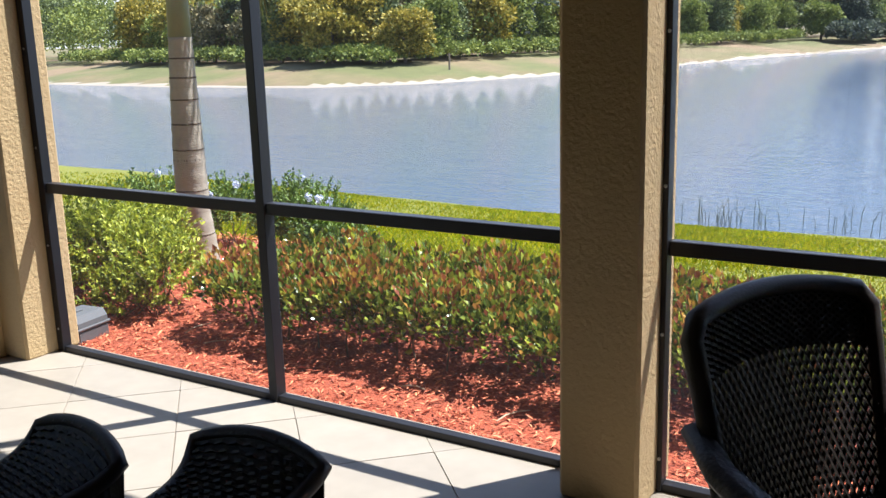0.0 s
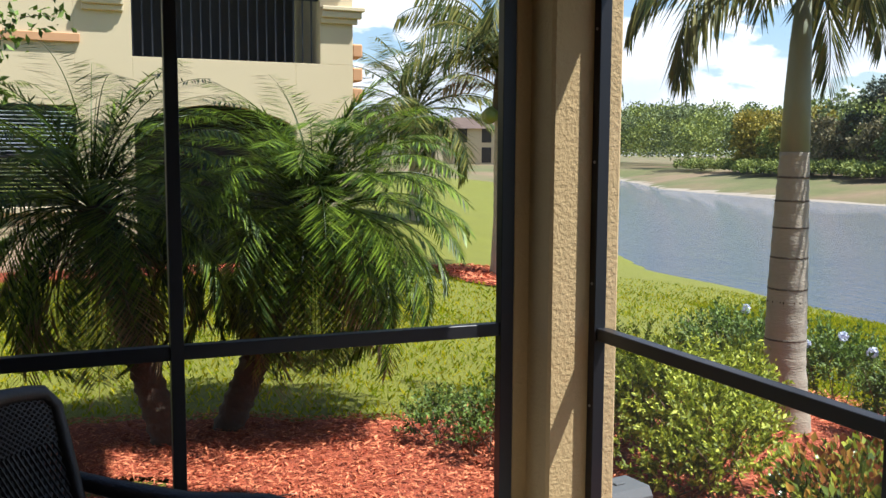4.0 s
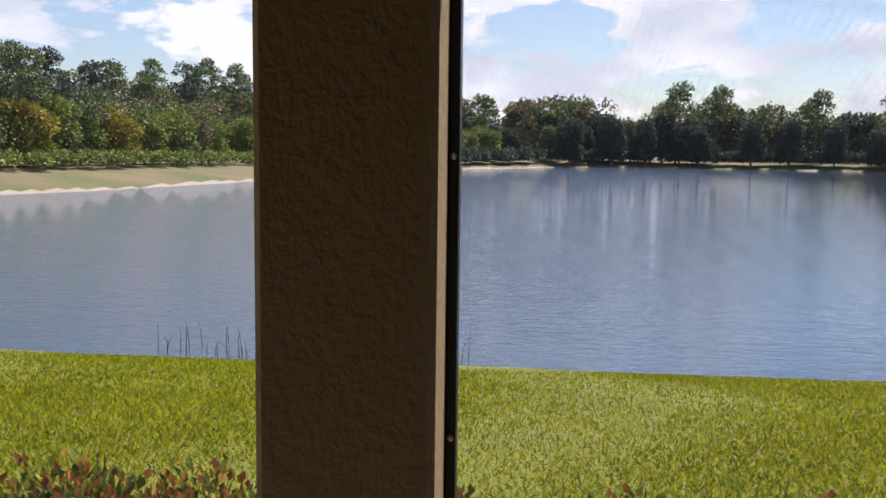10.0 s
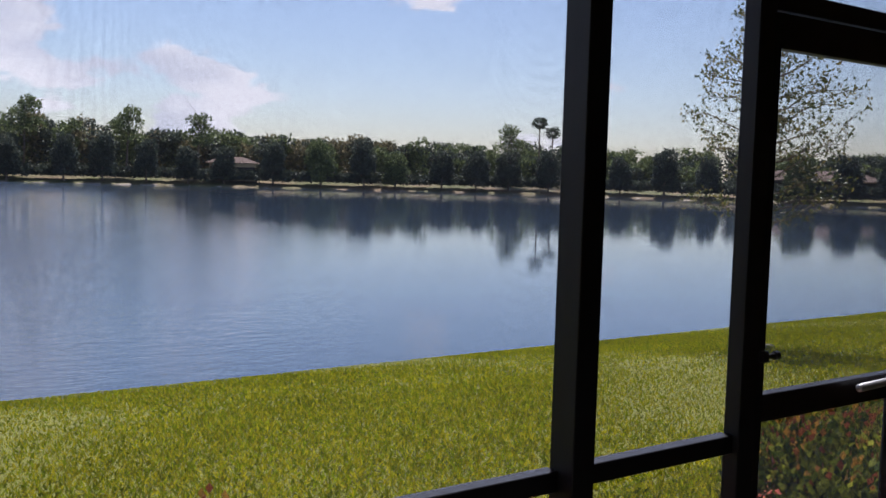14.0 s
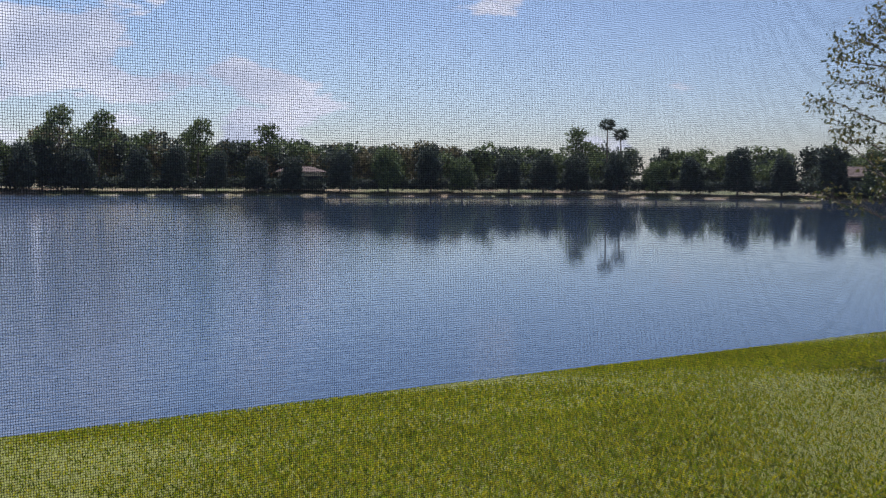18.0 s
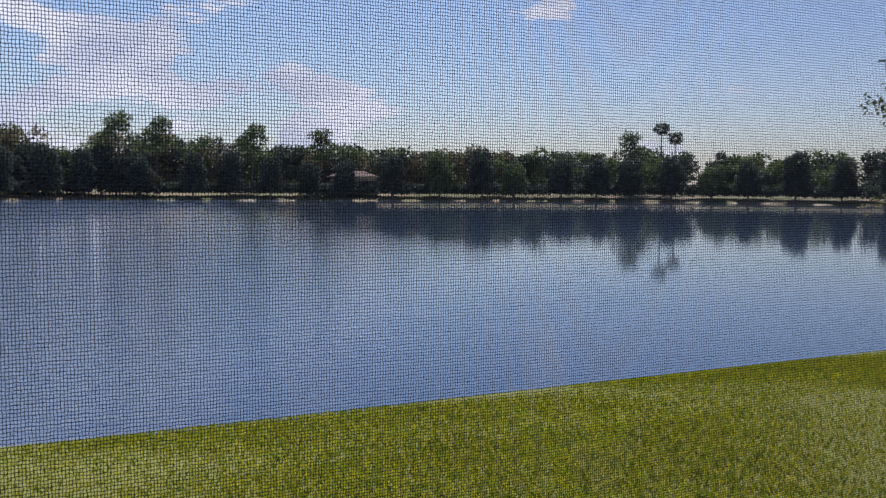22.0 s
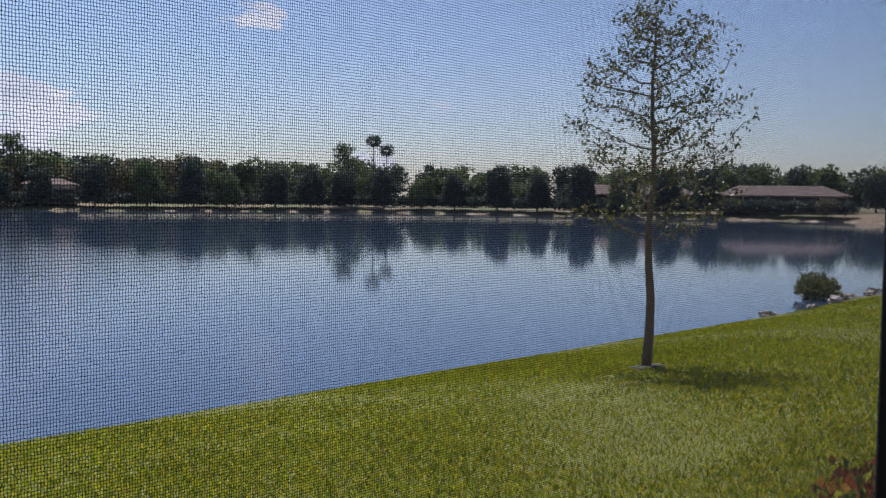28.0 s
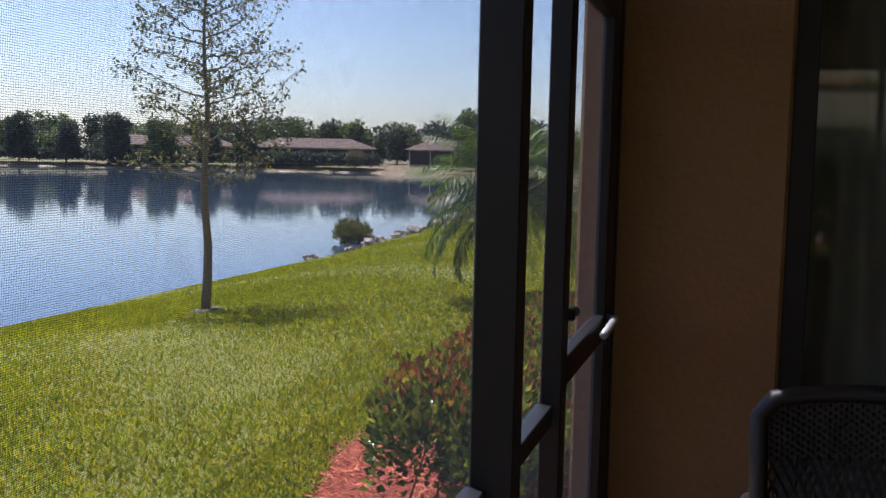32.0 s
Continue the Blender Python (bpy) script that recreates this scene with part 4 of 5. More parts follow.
# ---- palms ----
def frond(pos_l, along_l, face_l, len_l, root, az, rise, length, droop, n, leaf, spread=1.0, width=0.5):
    """One feather frond: a bowed rib (points are returned) with leaflets on both sides."""
    pts = []
    x, z, a = 0.0, 0.0, rise
    d = length / 14
    for i in range(15):
        pts.append((x, z))
        x, z, a = x + d * math.cos(a), z + d * math.sin(a), a - droop / 14 * (0.5 + i / 14)
    ca, sa = math.cos(az), math.sin(az)
    pts3 = [Vector((root[0] + px * ca, root[1] + px * sa, root[2] + pz)) for px, pz in pts]
    side = Vector((-sa, ca, 0))
    for i in range(n):
        f = 0.14 + 0.86 * i / n
        k = min(int(f * 14), 13)
        p = pts3[k].lerp(pts3[k + 1], f * 14 - k)
        t = (pts3[k + 1] - pts3[k]).normalized()
        ll = leaf * (0.45 + 1.1 * math.sin(math.pi * min(f * 0.92 + 0.06, 1)) ** 0.8) * 0.7
        for s in (-1, 1):
            dirv = t * 0.75 + side * s * spread + Vector((0, 0, -width * (0.4 + 0.6 * f)))
            j = rng.normal(size=3) * 0.10
            pos_l.append(tuple(p))
            along_l.append((dirv.x + j[0], dirv.y + j[1], dirv.z + j[2]))
            face_l.append((0.1, 0.1, 1.0))
            len_l.append(ll * rng.uniform(0.85, 1.15))
    return pts3


def palm_crown(t, root, fronds, length, leaf, mat, rise=(0.2, 1.3), droop=(1.4, 2.4), n=46, leaf_w=0.017, rib=0.011, spread=1.0, width=0.5):
    pos_l, along_l, face_l, len_l = [], [], [], []
    ribs = Shape()
    for i in range(fronds):
        az = i * 2.39996 + rng.normal() * 0.12
        f = (i + 0.5) / fronds
        pts = frond(pos_l, along_l, face_l, len_l, root, az, rise[0] + (rise[1] - rise[0]) * f + rng.normal() * 0.08,
                    length * rng.uniform(0.85, 1.1), droop[0] + (droop[1] - droop[0]) * (1 - f) + rng.normal() * 0.12, n, leaf, spread, width)
        ribs.tube(pts, [rib * (1 - 0.85 * k / 14) for k in range(15)], 5, False)
    crown = part("crown", leaves("crown", pos_l, along_l, face_l, np.array(len_l), leaf_w, mat, 0.12), mat, t, "arching feather fronds")
    part("ribs", ribs, mat, crown)
    return crown


def ringed_trunk(pts, radii, rings, bulge=0.006, n=20):
    pts = [Vector(p) for p in pts]
    out_p, out_r = [], []
    m = 60
    for i in range(m + 1):
        f = i / m * (len(pts) - 1)
        k = min(int(f), len(pts) - 2)
        out_p.append(pts[k].lerp(pts[k + 1], f - k))
        r = radii[k] * (1 - f + k) + radii[k + 1] * (f - k)
        out_r.append(r + (bulge if (i % max(1, m // rings)) == 0 else 0))
    return Shape().tube(out_p, out_r, n)


PALM = (-2.74, 2.18)
t = thing("royal_palm", "tall palm with smooth ringed grey trunk and drooping fronds", "palm tree", pose(PALM[0], PALM[1], gz(*PALM) - 0.03))
part("trunk", ringed_trunk([(0.03, 0.03, 0), (0.0, 0, 0.45), (0.0, 0.0, 0.9), (0.002, 0.002, 1.35), (0.006, 0.006, 1.75)], [0.135, 0.124, 0.116, 0.10, 0.084], 13, 0.004), TRUNK_GREY, t, "grey ringed trunk", True)
for z, r, o in ((0.28, 0.128, 0.011), (0.62, 0.121, 0.0), (0.93, 0.1145, 0.0), (1.12, 0.108, 0.001), (1.30, 0.102, 0.002), (1.46, 0.0965, 0.003), (1.60, 0.0905, 0.005)):
    part("leaf_scar", Shape().tube([(o, o, z - 0.006), (o, o, z - 0.002), (o, o, z + 0.002), (o, o, z + 0.006)], [r, r + 0.004, r + 0.004, r], 24, False), TRUNK_BROWN, t, "thin dark ring of an old leaf scar", True)
for k in range(16):
    a = 2 * math.pi * (k + 0.2 * rng.normal()) / 16
    part("bark_notch", Shape().box(-0.0045, 0.0045, -0.002, 0.002, -0.014, 0.014, 0.001), TRUNK_BROWN, t, "short dark notch in the bark", m=pose(0.117 * math.cos(a), 0.117 * math.sin(a), 0.845, rz=math.degrees(a) + 90))
part("crownshaft", Shape().tube([(0.006, 0.006, 1.75), (0.008, 0.008, 2.1), (0.012, 0.012, 2.4), (0.018, 0.018, 2.7)], [0.086, 0.076, 0.062, 0.04], 18), CROWNSHAFT, t, "smooth green crownshaft", True)
palm_crown(t, (0.018, 0.018, 2.66), 16, 1.45, 0.42, FROND_ROYAL, (0.35, 1.3), (2.1, 3.0), 58, 0.019, 0.016, 0.55, 1.5)

P2 = (-10.66, 4.21)
t = thing("royal_palm", "palm with grey ringed trunk standing in a mulch circle", "palm tree", pose(P2[0], P2[1], gz(*P2) - 0.03))
part("trunk", ringed_trunk([(0, 0, 0), (0.0, 0, 0.9), (-0.05, 0, 1.8), (-0.08, 0, 2.4)], [0.26, 0.21, 0.19, 0.17], 14), TRUNK_GREY, t, "grey ringed trunk", True)
part("crownshaft", Shape().tube([(-0.08, 0, 2.4), (-0.09, 0, 2.9), (-0.1, 0, 3.3)], [0.22, 0.18, 0.10], 14), TRUNK_BROWN, t, "brown leaf bases", True)
palm_crown(t, (-0.09, 0, 2.85), 22, 2.1, 0.60, FROND_ROYAL, (0.9, 1.46), (1.7, 2.5), 50, 0.030, 0.03, 0.6, 1.5)
palm_crown(t, (-0.09, 0, 2.65), 5, 1.2, 0.5, FROND_DRY, (0.5, 1.1), (1.6, 2.4), 36, 0.024, 0.02, 0.6, 1.2)

for a in range(5):
    part("coconut", Shape().tube([(-0.08 + 0.30 * math.cos(a * 1.25), 0.30 * math.sin(a * 1.25), 2.28 + 0.02 * k) for k in (0, 3, 8, 12)], [0.03, 0.11, 0.11, 0.03], 10), COCONUT, t, "green coconut", True)

P3 = (-23.5, 7.6)
t = thing("coconut_palm", "feathery green palm beyond the neighbour's house", "palm tree", pose(P3[0], P3[1], gz(*P3) - 0.03))
part("trunk", ringed_trunk([(0, 0, 0), (0.05, 0, 1.2), (0.1, 0, 3.05)], [0.2, 0.16, 0.14], 9), TRUNK_GREY, t, "", True)
palm_crown(t, (0.1, 0, 3.1), 34, 2.9, 0.85, FROND_ROYAL, (-0.5, 1.4), (1.0, 1.9), 40, 0.06, 0.03, 0.9, 0.6)

t = thing("pygmy_date_palm", "two-stemmed pygmy date palm with dense arching fronds", "palm tree", pose(-3.72, -1.1, -0.13))
for (bx, by), (tx, ty, tz), full in (((0.11, -0.26), (-0.03, -0.62, 1.36), 96), ((-0.05, 0.06), (-0.03, 0.60, 1.28), 130)):
    mid = (bx * 0.6 + tx * 0.4, by * 0.45 + ty * 0.55, tz * 0.55)
    part("trunk", ringed_trunk([(bx, by, 0), mid, (tx, ty, tz)], [0.085, 0.078, 0.10], 20, 0.012, 12), TRUNK_BROWN, t, "rough brown trunk", True)
    palm_crown(t, (tx, ty, tz - 0.02), full, 1.10, 0.225, FROND, (-0.7, 1.45), (1.3, 2.6), 56, 0.0105, 0.006, 1.0, 0.40)
    palm_crown(t, (tx, ty, tz - 0.08), 9, 0.95, 0.28, FROND_DRY, (-1.0, -0.4), (0.5, 1.0), 30, 0.011, 0.008, 0.9, 0.5)

# small palm seen past the screen door
P4 = (11.9, 2.05)
t = thing("date_palm", "small palm with drooping fronds beside the house", "palm tree", pose(P4[0], P4[1], gz(*P4) - 0.03))
part("trunk", ringed_trunk([(0, 0, 0), (0.0, 0, 0.6), (0.0, 0, 1.15)], [0.08, 0.065, 0.075], 12, 0.010), TRUNK_BROWN, t, "", True)
palm_crown(t, (0, 0, 1.15), 78, 1.35, 0.28, FROND, (-0.2, 1.45), (1.1, 2.0), 60, 0.012, 0.009, 0.9, 0.8)


# ---- the young tree by the water ----
def young_tree(name, label, base, height, leaf, n_leaf, mat, limbs=26, spread=0.95, r0=0.055):
    t = thing(name, label, "tree", pose(base[0], base[1], gz(*base) - 0.04))
    trunk = [Vector((0.02 * math.sin(i * 1.3), 0.02 * math.cos(i * 1.7), height * i / 10)) for i in range(11)]
    part("trunk", Shape().tube(trunk, [r0 * (1.15 - i * 0.1) for i in range(11)], 10), BARK, t, "slender grey trunk", True)
    sh = Shape()
    tips = []
    for i in range(limbs):
        f = 0.36 + 0.62 * i / limbs
        p = trunk[int(f * 10)].lerp(trunk[min(int(f * 10) + 1, 10)], f * 10 % 1)
        az = i * 2.39996 + rng.normal() * 0.3
        reach = spread * (1 - ((f - 0.52) / 0.55) ** 2) * rng.uniform(0.75, 1.1) + 0.12
        d = Vector((math.cos(az), math.sin(az), 0.42 + rng.normal() * 0.12))
        pts = [p + d * (reach * k / 4) + Vector((rng.normal(), rng.normal(), rng.normal())) * 0.035 * k / 2 for k in range(5)]
        sh.tube(pts, [0.014, 0.011, 0.008, 0.005, 0.003], 5, False)
        for k in (1, 2, 3, 4, 2, 3):
            q = pts[k]
            e = Vector(rng.normal(size=3)) * 0.8 + d + Vector((0, 0, 0.3))
            e.normalize()
            l = rng.uniform(0.12, 0.34)
            sh.tube([q, q + e * l * 0.5, q + e * l + Vector((0, 0, -0.02))], [0.005, 0.004, 0.002], 4, False)
            tips += [q + e * l, q + e * l * 0.6, q]
    part("limbs", sh, BARK, t)
    tips = np.array([tuple(p) for p in tips])
    pos = tips[rng.integers(len(tips), size=n_leaf)] + rng.normal(size=(n_leaf, 3)) * 0.055
    part("crown", leaves("crown", pos, unit(n_leaf) + [0, 0, -0.3], unit(n_leaf), rng.uniform(0.7, 1.3, n_leaf) * leaf, leaf * 0.5, mat), mat, t, "sparse olive-green leaves")
    return t


young_tree("young_oak", "young sparse-leaved tree on the lawn by the water", (11.8, 6.0), 4.4, 0.062, 4600, LEAF_OAK, 34, 0.88)


# ---- far bank: trees, hedge, woods ----
def crown_mesh(name, n, leaf, mat, rx, rz, lobes):
    blobs = [(0, 0, rz * 0.9, rx * 0.8, rx * 0.8, rz * 0.85)]
    for _ in range(lobes):
        a, f = rng.uniform(0, 6.28), rng.uniform(0.12, 0.8)
        q = rx * 0.62 * math.sqrt(max(0.05, 1 - (2 * f - 0.85) ** 2))
        blobs.append((math.cos(a) * q, math.sin(a) * q, f * rz * 2, rx * rng.uniform(0.3, 0.5), rx * rng.uniform(0.3, 0.5), rz * rng.uniform(0.22, 0.36)))
    pos, out = bushy(blobs, n)
    return leaves(name, pos, out + unit(n) * 0.8, unit(n) + out, rng.uniform(0.6, 1.3, n) * leaf, leaf * 0.75, mat, 0.2)


BANK_TREES = []
for i, (mat, rx, rz, n) in enumerate(((0, 2.1, 2.7, 2600), (1, 2.3, 2.5, 2600), (2, 2.3, 2.3, 2600), (4, 1.75, 3.0, 2800), (3, 2.0, 2.2, 1400), (1, 2.6, 2.3, 2600))):
    BANK_TREES.append((crown_mesh("crown", int(n * 2.4), 0.25, WOODS[mat], rx, rz, 22), rz))
TRUNK_FAR = Shape().tube([(0, 0, -0.1), (0.05, 0, 1.0), (0, 0.05, 2.2)], [0.16, 0.13, 0.09], 6).mesh("trunk", BARK)


def bank_tree(x, y, kind, scale, label):
    me, rz = BANK_TREES[kind]
    t = thing("bank_tree", label, "tree", pose(x, y, gz(x, y) - 0.05, rz=rng.uniform(0, 360)) @ Matrix.Diagonal((scale, scale, scale * rng.uniform(0.9, 1.15), 1)), "trees on the far bank")
    part("trunk", TRUNK_FAR, BARK, t)
    part("crown", me, None, t, m=pose(0, 0, 0.25))


def along_shore(i0, i1, step, inland):
    """Places along the lake's outline between two of its corners, set back on land."""
    pts = [Vector((*p, 0)) for p in LAKE]
    out = []
    rest = 0.0
    for i in range(i0, i1):
        a, b = pts[i % len(pts)], pts[(i + 1) % len(pts)]
        d = (b - a)
        n = Vector((d.y, -d.x, 0)).normalized()
        s = rest
        while s < d.length:
            p = a + d * (s / d.length) + n * (inland + rng.normal() * 0.6)
            out.append((p.x, p.y))
            s += step * rng.uniform(0.8, 1.2)
        rest = s - d.length
    return out


# round trees in a row on the right bank, mixed ones on the left bank
for x, y in along_shore(16, 24, 7.2, 2.4):
    bank_tree(x, y, int(rng.choice([0, 3, 3, 3, 3])), rng.uniform(1.1, 1.45), "dark round-crowned tree at the water's edge")
for x, y in along_shore(26, 34, 4.0, 11.0):
    bank_tree(x, y, int(rng.choice([0, 1, 2, 2, 4, 5, 1])), rng.uniform(0.85, 1.15), "round green tree behind the far hedge")
for x, y in along_shore(23, 26, 5.5, 7):
    bank_tree(x, y, int(rng.choice([0, 3, 1])), rng.uniform(0.95, 1.25), "dark green tree at the head of the lake")


def woods(name, places, lo, hi, mats, label, n=1000, leaf=0.42, fall=0.0):
    for k, mat in enumerate(mats):
        pos_a, out_a = [], []
        for x, y in places[k::len(mats)]:
            z = gz(x, y)
            az = math.degrees(math.atan2(x - 1.8, y + 1.5))
            low = 1.0 - fall * min(max((az - 9) / 9, 0.0), 1.0)
            h = 1.5 - z + math.hypot(x - 1.8, y + 1.5) * math.tan(radians(rng.uniform(lo, hi) * low))
            r = rng.uniform(1.8, 3.4)
            blobs = [(x + rng.normal() * r * 0.5, y + rng.normal() * r * 0.5, z + h * rng.uniform(0.45, 0.86), r * rng.uniform(0.45, 0.75), r * 0.6, h * rng.uniform(0.11, 0.18)) for _ in range(8)] + [(x, y, z + h * 0.25, r * 1.2, r * 1.2, h * 0.30), (x, y, z + h * 0.5, r, r, h * 0.25)]
            p, o = bushy(blobs, n)
            pos_a.append(p), out_a.append(o)
        pos, out = np.concatenate(pos_a), np.concatenate(out_a)
        m = len(pos)
        tagged(new(name, leaves(name, pos, out + unit(m), unit(m) + out, rng.uniform(0.6, 1.3, m) * leaf, leaf * 0.7, mat, 0.2)), label, "woods", kind="stuff")


# heights are given as the angle of the treetops over the porch's eye level
woods("far_woods", along_shore(24, 35, 2.4, 21), 2.3, 3.4, [WOODS[0], WOODS[3], WOODS[1], WOODS[3]], "dense mixed woods behind the hedge bank", 1800, 0.30)
woods("far_woods", along_shore(25, 35, 2.6, 25) + along_shore(25, 35, 3.2, 34), 3.0, 4.1, [WOODS[0], WOODS[1], WOODS[3], WOODS[4]], "tall mixed woods behind the hedge bank", 1300, 0.40)
woods("far_woods", [(-84 - 2.3 * k + rng.normal(), 62 + 0.6 * k + 9 * (k % 3) + rng.normal()) for k in range(26)], 2.4, 3.6, [WOODS[1], WOODS[0]], "dense woods past the end of the lake", 1600, 0.36)
woods("far_woods", along_shore(20, 26, 3.0, 16) + along_shore(20, 26, 3.2, 26), 2.3, 3.5, [WOODS[0], WOODS[4], WOODS[3]], "dense woods behind the far bank", 1250, 0.62, 0.28)
woods("far_woods", along_shore(15, 20, 3.2, 34) + along_shore(15, 20, 4.2, 50), 1.0, 1.8, [WOODS[4], WOODS[0]], "dense dark woods behind the far bank", 1100, 0.62)
woods("far_woods", [(1.8 + 245 * math.sin(radians(a)) + rng.normal() * 4, -1.5 + 245 * math.cos(radians(a)) + rng.normal() * 4) for a in np.arange(-4, 63, 0.55)], 1.4, 2.3, [WOODS[0], WOODS[4]], "unbroken woods along the skyline", 900, 0.75)
woods("far_woods", [(168 + rng.normal() * 3, y) for y in np.arange(-40, 105, 5.5)] + [(180 + rng.normal() * 3, y) for y in np.arange(-40, 120, 6.5)], 1.6, 2.5, [WOODS[0], WOODS[4]], "dense woods behind the far houses", 700, 0.75)
woods("far_woods", [(x, y) for x in np.arange(-170, -84, 4.6) for y in (98 + rng.normal() * 3,)] + [(-140 + rng.normal() * 4, y) for y in np.arange(20, 95, 5)], 2.4, 3.4, [WOODS[0], WOODS[1]], "dense woods beyond the end of the lake", 900, 0.5)


def pine(x, y, h, label, mat, clumps=10, n=1300, leaf=0.34, wide=3.4):
    """A bare slender trunk with rounded clumps of needles towards the top."""
    t = thing("pine_tree", label, "tree", pose(x, y, gz(x, y) - 0.05), "tall trees in the far woods")
    lean = rng.normal() * 0.3
    sh = Shape().tube([(0, 0, 0), (lean * 0.4, 0, h * 0.5), (lean, 0, h * 0.93)], [0.2, 0.14, 0.05], 6)
    blobs = []
    for k in range(clumps):
        f = 0.55 + 0.42 * k / (clumps - 1)
        a, q = rng.uniform(0, 6.28), (1.05 - f) * wide * rng.uniform(0.4, 1.1) + 0.25
        c = (lean * f + math.cos(a) * q, math.sin(a) * q, h * f + 0.2)
        r = rng.uniform(0.6, 1.0) * wide / 3.2
        blobs.append((*c, r, r, r * 0.62))
        sh.tube([(lean * f, 0, h * f - 0.5), (c[0] * 0.6 + lean * f * 0.4, c[1] * 0.6, h * f - 0.1), c], [0.06, 0.045, 0.02], 4, False)
    part("trunk", sh, BARK, t, "slender bare trunk and limbs")
    pos, out = bushy(blobs, n)
    part("crown", leaves("crown", pos, out + unit(n) * 0.7, unit(n) + out, rng.uniform(0.6, 1.3, n) * leaf, leaf * 0.6, mat, 0.2), mat, t, "clumped dark needles")


for x, y in along_shore(26, 33, 3.6, 22):
    high = math.hypot(x - 1.8, y + 1.5) * math.tan(radians(rng.uniform(3.9, 5.3)))
    pine(x, y, 1.6 + high, "tall slender pine standing out of the bank woods", WOODS[0] if rng.uniform() < 0.6 else WOODS[4], 14, 2000, 0.27)


def far_hedge(name, places, h, r, mat, label, n=300, leaf=0.26):
    pos_a, out_a = [], []
    for x, y in places:
        z = gz(x, y)
        p, o = bushy([(x, y, z + h * 0.5, r, r, h * 0.52)], n)
        pos_a.append(p), out_a.append(o)
    pos, out = np.concatenate(pos_a), np.concatenate(out_a)
    m = len(pos)
    t = thing(name, label, "hedge", pose(0, 0, 0))
    part("leaves", leaves("leaves", pos, out + unit(m), unit(m) + out, rng.uniform(0.6, 1.3, m) * leaf, leaf * 0.7, mat, 0.2), mat, t)


far_hedge("bank_hedge", along_shore(26, 35, 0.95, 8.2), 1.2, 0.85, WOODS[1], "clipped green hedge along the sandy bank")
far_hedge("bank_hedge", along_shore(15, 26, 1.0, 3.6), 2.3, 1.25, WOODS[4], "dark hedge along the far bank", 380, 0.45)


# ---- mulch beds ----
def inside(p, poly):
    out = np.zeros(len(p), bool)
    for (x0, y0), (x1, y1) in zip(poly, poly[1:] + poly[:1]):
        c = (y0 > p[:, 1]) != (y1 > p[:, 1])
        with np.errstate(divide="ignore", invalid="ignore"):
            out ^= c & (p[:, 0] < x0 + (p[:, 1] - y0) / (y1 - y0) * (x1 - x0))
    return out


def smooth_outline(poly, n=8, wob=0.05):
    """A closed outline rounded between its corners (Catmull-Rom), a little uneven."""
    m, out = len(poly), []
    for i in range(m):
        p0, p1, p2, p3 = (Vector((*poly[(i + k) % m], 0)) for k in (-1, 0, 1, 2))
        for k in range(n):
            t = k / n
            q = 0.5 * (2 * p1 + (p2 - p0) * t + (2 * p0 - 5 * p1 + 4 * p2 - p3) * t * t + (3 * p1 - p0 - 3 * p2 + p3) * t ** 3)
            out.append((q.x + rng.normal() * wob, q.y + rng.normal() * wob))
    return out


BEDS = {
    "front": [(-3.4, 0.11), (-1.0, 0.115), (2.0, 0.115), (3.6, 0.115), (3.9, 0.9), (3.4, 1.9), (2.0, 2.05), (0, 2.05), (-1.3, 2.6), (-2.6, 3.3), (-3.9, 3.1), (-4.3, 1.9), (-3.8, 0.8)],
    "side": [(-1.80, -4.6), (-1.80, -1.0), (-1.80, 0.12), (-2.6, 0.55), (-3.4, 0.45), (-3.75, -0.3), (-4.15, -1.2), (-4.2, -2.2), (-3.6, -3.6), (-3.0, -4.8)],
    "door": [(4.75, 0.12), (8.4, 0.12), (8.4, 1.2), (6.8, 1.55), (5.7, 1.55), (4.9, 1.1)],
    "tree": [(11.58, 5.88), (11.8, 5.8), (12.02, 5.9), (12.05, 6.1), (11.82, 6.2), (11.6, 6.12)],
    "palm": [(-11.6, 3.5), (-10.2, 3.2), (-9.1, 4.0), (-9.3, 5.2), (-10.8, 5.5), (-11.8, 4.6)],
    "house": [(-12.1, -9), (-12.1, -3), (-12.1, 2.4), (-12.6, 3.4), (-11.4, 2.8), (-11.2, 0), (-11.3, -4), (-11.2, -9)],
}
SMOOTH = {k: smooth_outline(v, 6, 0.02) for k, v in BEDS.items()}


def in_beds(p):
    out = np.zeros(len(p), bool)
    for poly in SMOOTH.values():
        out |= inside(p, poly)
    return out


for key, poly in SMOOTH.items():
    a = np.array(poly)
    c = a.mean(0)
    rings = []
    for f in (1.0, 0.93, 0.8, 0.6, 0.35, 0.1):
        pr = c + (a - c) * f
        z = ground_z(pr) + (0.0 if f == 1.0 else 0.03) + 0.008 * np.sin(pr[:, 0] * 9) * np.cos(pr[:, 1] * 8) * (f < 1)
        rings.append([(*p, zz) for p, zz in zip(pr, z)] + [(*pr[0], z[0])])
    bed = Shape().grid(rings)
    if key == "tree":
        tagged(new("soil_ring", bed.mesh("soil_ring", SOIL, True)), "bare soil ring round the young tree", "soil", kind="structure")
    else:
        tagged(new("mulch_bed", bed.mesh("mulch_bed", MULCH, True)), "bed of red-brown bark mulch", "mulch bed", kind="structure")


